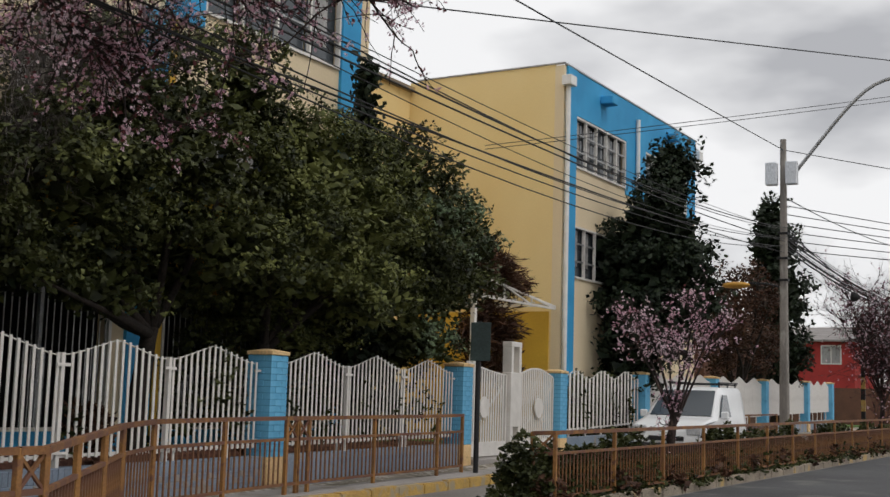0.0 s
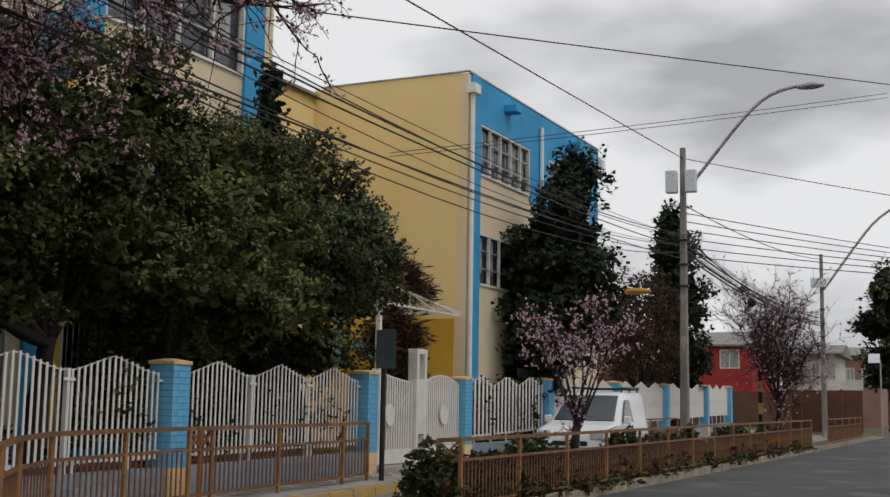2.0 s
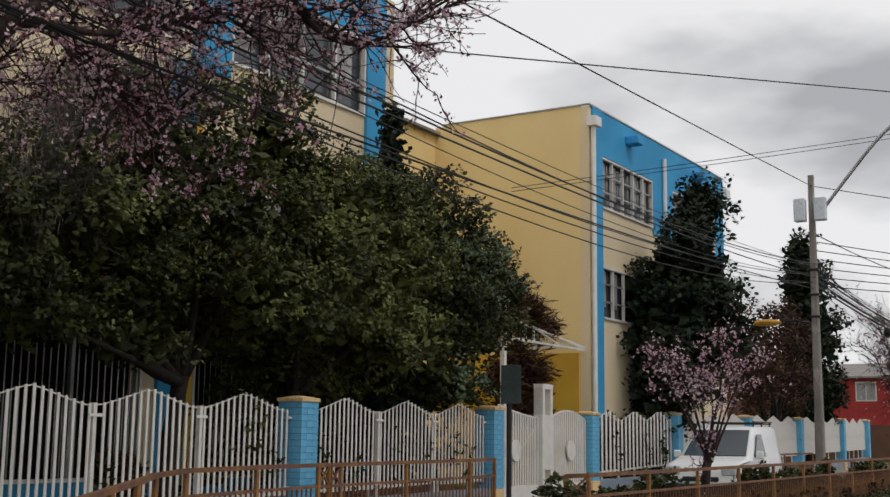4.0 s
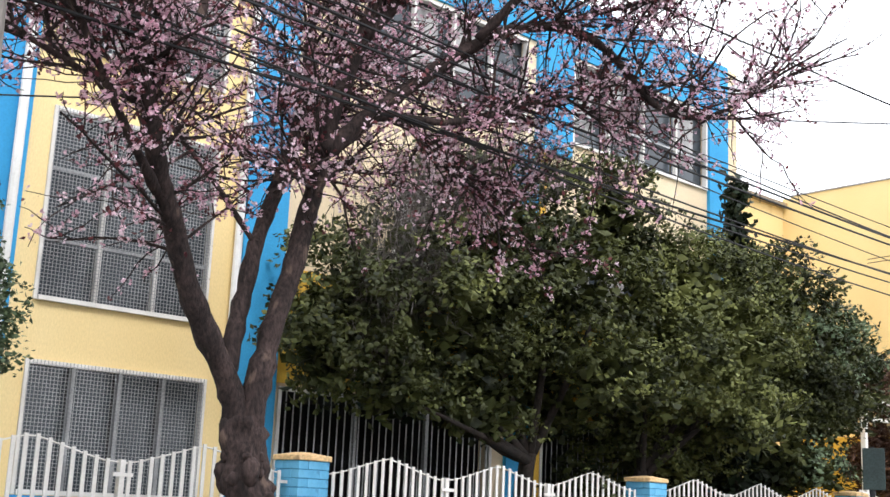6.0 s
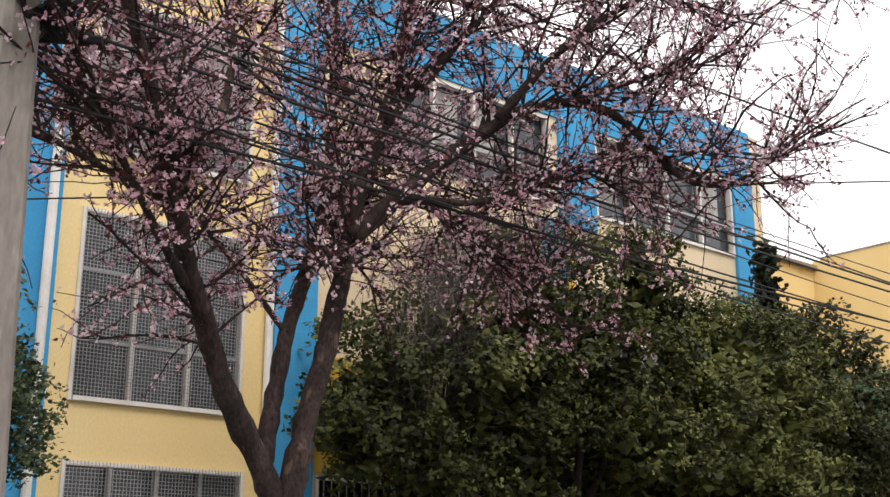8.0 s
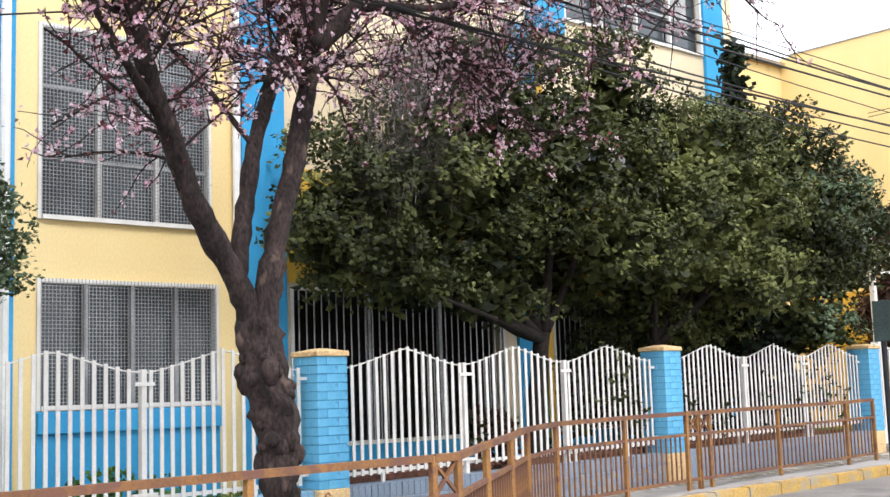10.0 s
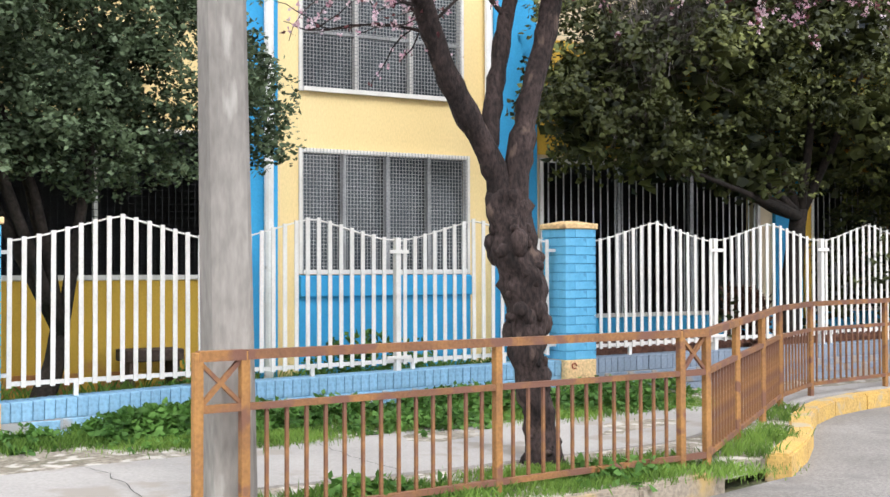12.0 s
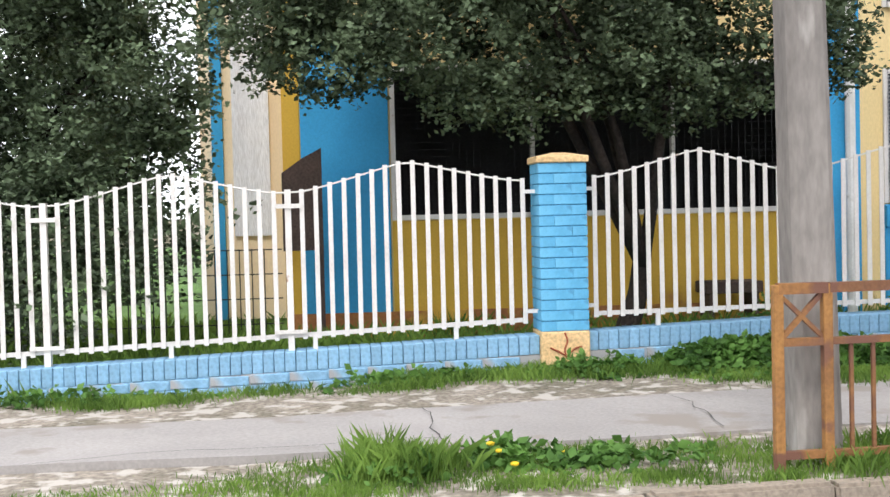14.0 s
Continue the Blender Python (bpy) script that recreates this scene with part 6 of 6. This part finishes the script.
wp = [(-6.3, 0.95, 0.25, 0.3, 0.14, 60), (-6.2, 1.5, 0.25, 0.6, 0.08, 60), (-6.15, 0.3, 0.3, 0.4, 0.10, 40), (-6.2, 3.4, 0.3, 0.6, 0.14, 60), (-6.1, 5.2, 0.3, 0.5, 0.12, 60), (-11.2, 6.3, 0.4, 1.2, 0.6, 260), (-10.8, 4.2, 0.4, 0.5, 0.4, 60), (-10.6, 8.8, 0.4, 1.0, 0.5, 120)]
weeds("weeds", "low green weeds in the verge", wp, 54)
wp = [(-6.4 + 0.049 * (y - 15), y, 0.45, 0.6, rg.uniform(0.35, 1.0), 330) for y in [14.8 + 0.8 * k for k in range(36)]]
weeds("shrubs", "straggling dark green shrubs along the planted strip", wp, 55, "leaf_dark", 0.085)
wp = [(-6.2 + 0.049 * (y - 15), y, 0.4, 0.5, rg.uniform(0.3, 0.7), 30) for y in [15.0 + 2.3 * k for k in range(12)]]
weeds("shrubs", "dry brown straggling shrubs on the planted strip", wp, 56, "leaf_brown", 0.12)
for k, (x, y, z) in enumerate([(-6.25, 0.86, 0.28), (-6.2, 0.90, 0.25), (-6.05, 0.955, 0.21), (-6.28, 1.25, 0.21)]):
    bm = bmesh.new()
    tube(bm, [(0, 0, -0.2), (0.01, 0, 0)], 0.003, 5)
    fl = thing("dandelion", "yellow dandelion flower in the verge", "flower", pose(x, y, z), "dandelions in the verge")
    part("stem", bm, "grass", fl)
    bm = bmesh.new()
    bmesh.ops.create_uvsphere(bm, u_segments=10, v_segments=5, radius=0.024, matrix=Matrix.Diagonal((1, 1, 0.5, 1)))
    part("flower_head", bm, "dandelion", fl)


# grey dry creeper hanging between the trees, climbers on the fence bars, cracks in the path
rv = np.random.default_rng(61)
dry = thing("creeper", "dry grey hanging creeper stems beside the trees", "plant")
tagged(leaves("dry_stem_mass", crown_points([(-10.2, 9.2, 4.1, 0.45, 0.7, 1.0), (-10.2, 9.9, 4.6, 0.5, 0.7, 0.9), (-10.1, 8.8, 3.6, 0.3, 0.4, 0.7), (-10.2, 9.4, 5.0, 0.5, 0.8, 0.8), (-10.3, 10.5, 5.6, 0.6, 0.9, 0.8), (-10.3, 11.6, 6.1, 0.6, 0.9, 0.7)], 520, rv, 0.2), 0.26, "grey_stem", dry, rv, 12, 0.14, 2.2, ratio=0.016), kind="stuff")
for y, z, s in ((12.65, 1.55, 1.2), (12.76, 1.75, 0.8), (13.2, 1.2, 1.0), (14.25, 1.33, 0.9), (16.34, 1.25, 1.1), (18.2, 1.32, 1.2), (18.7, 1.12, 1.0), (17.3, 1.4, 0.7), (15.2, 0.95, 0.8), (10.1, 1.0, 0.7), (28.0, 1.2, 2.0), (26.0, 1.3, 2.0), (29.2, 1.5, 1.6)):
    cl = thing("climbing_plant", "dark climbing plant on the white fence bars", "plant", group="climbers on the fence")
    tagged(leaves("leaf_mass", np.array((FENCE_X - 0.2, y, z)) + rv.normal(0, 1, (int(16 * s), 3)) * (0.04, 0.12 * s, 0.17 * s), 0.08, "leaf_dark", cl, rv, 6, 0.04), kind="stuff")
for y, z, s in ((-3.4, 1.0, 2.2), (-2.7, 1.3, 2.0), (-2.0, 0.9, 1.6), (-1.5, 1.4, 1.6), (-3.0, 1.6, 1.8), (-0.9, 1.5, 0.8)):
    cl = thing("climbing_plant", "dark climbing plant on the white fence bars", "plant", group="climbers on the fence")
    tagged(leaves("leaf_mass", np.array((FENCE_X - 0.26, y, z)) + rv.normal(0, 1, (int(16 * s), 3)) * (0.05, 0.14 * s, 0.17 * s), 0.08, "leaf_olive", cl, rv, 6, 0.05), kind="stuff")
hedge = thing("hedge", "dark green rough hedge behind the lawn fence", "hedge")
tagged(leaves("leaf_mass", crown_points([(-13.6, -3.6 - 0.9 * k, 0.9, 0.6, 0.7, 0.9) for k in range(5)], 1300, rv, 0.3), 0.09, "leaf_olive", hedge, rv, 9, 0.1), kind="stuff")
for sy, sz, sr in ((27.6, 1.2, 0.9), (29.2, 1.3, 1.0), (31.0, 1.2, 1.0), (32.8, 1.1, 0.9)):
    dark = thing("shrub", "dense dark green shrub behind the white fence", "plant", group="shrubs behind the fence")
    tagged(leaves("leaf_mass", crown_points([(-10.4, sy, sz, 0.5, sr, 0.95)], 420, rv, 0.2), 0.13, "leaf_dark", dark, rv, 9, 0.12), kind="stuff")
shrub = thing("shrub", "dry reddish shrub behind the fence", "plant")
tagged(leaves("leaf_mass", crown_points([(-10.1, 10.7, 0.95, 0.25, 0.3, 0.35)], 160, rv, 0.1), 0.10, "leaf_brown", shrub, rv, 7, 0.06), kind="stuff")
for yc, pts in ((0, [(-6.62, 0.62), (-6.9, 0.70), (-7.3, 0.62), (-7.75, 0.70), (-8.1, 0.66)]), (1, [(-6.7, -1.6), (-6.95, -0.9), (-6.85, -0.2), (-7.0, 0.3), (-6.95, 0.66)]), (2, [(-6.9, 4.1), (-7.4, 4.05), (-8.3, 4.15)]), (3, [(-6.9, 2.35), (-7.5, 2.4), (-8.15, 2.36)])):
    bm = bmesh.new()
    sp = spread([(x, y, 0) for x, y in pts], 14)
    vs = []
    for i, p in enumerate(sp):
        w = 0.002 + 0.003 * rv.uniform()
        q = p + rv.normal(0, 0.012, 3)
        x0, x1 = lerp(q[1], (-30, 0, 3, 6, 8, 10, 60), (-8.15, -8.1, -8.2, -8.6, -9.2, -9.45, -9.45)), lerp(q[1], (-30, 1.0, 3, 6.5, 8, 10, 12, 60), (-6.6, -6.75, -6.85, -6.9, -7.6, -8.5, -8.8, -9.0))
        f = min(1, max(0, (q[0] - x0) / (x1 - x0)))
        z = (0.4 * max(fence_base(q[1]), 0.1) + 0.6 * 0.145 + 0.028) * (1 - f) + 0.18 * f + 0.011
        side = (0, w) if yc != 1 else (w, 0)
        vs.append((bm.verts.new((q[0] - side[0], q[1] - side[1], z)), bm.verts.new((q[0] + side[0], q[1] + side[1], z))))
    for a, b in zip(vs, vs[1:]):
        bm.faces.new((a[0], b[0], b[1], a[1]))
    tagged(part("crack", bm, "crack"), "thin dark crack in the concrete footpath", "crack", kind="structure")
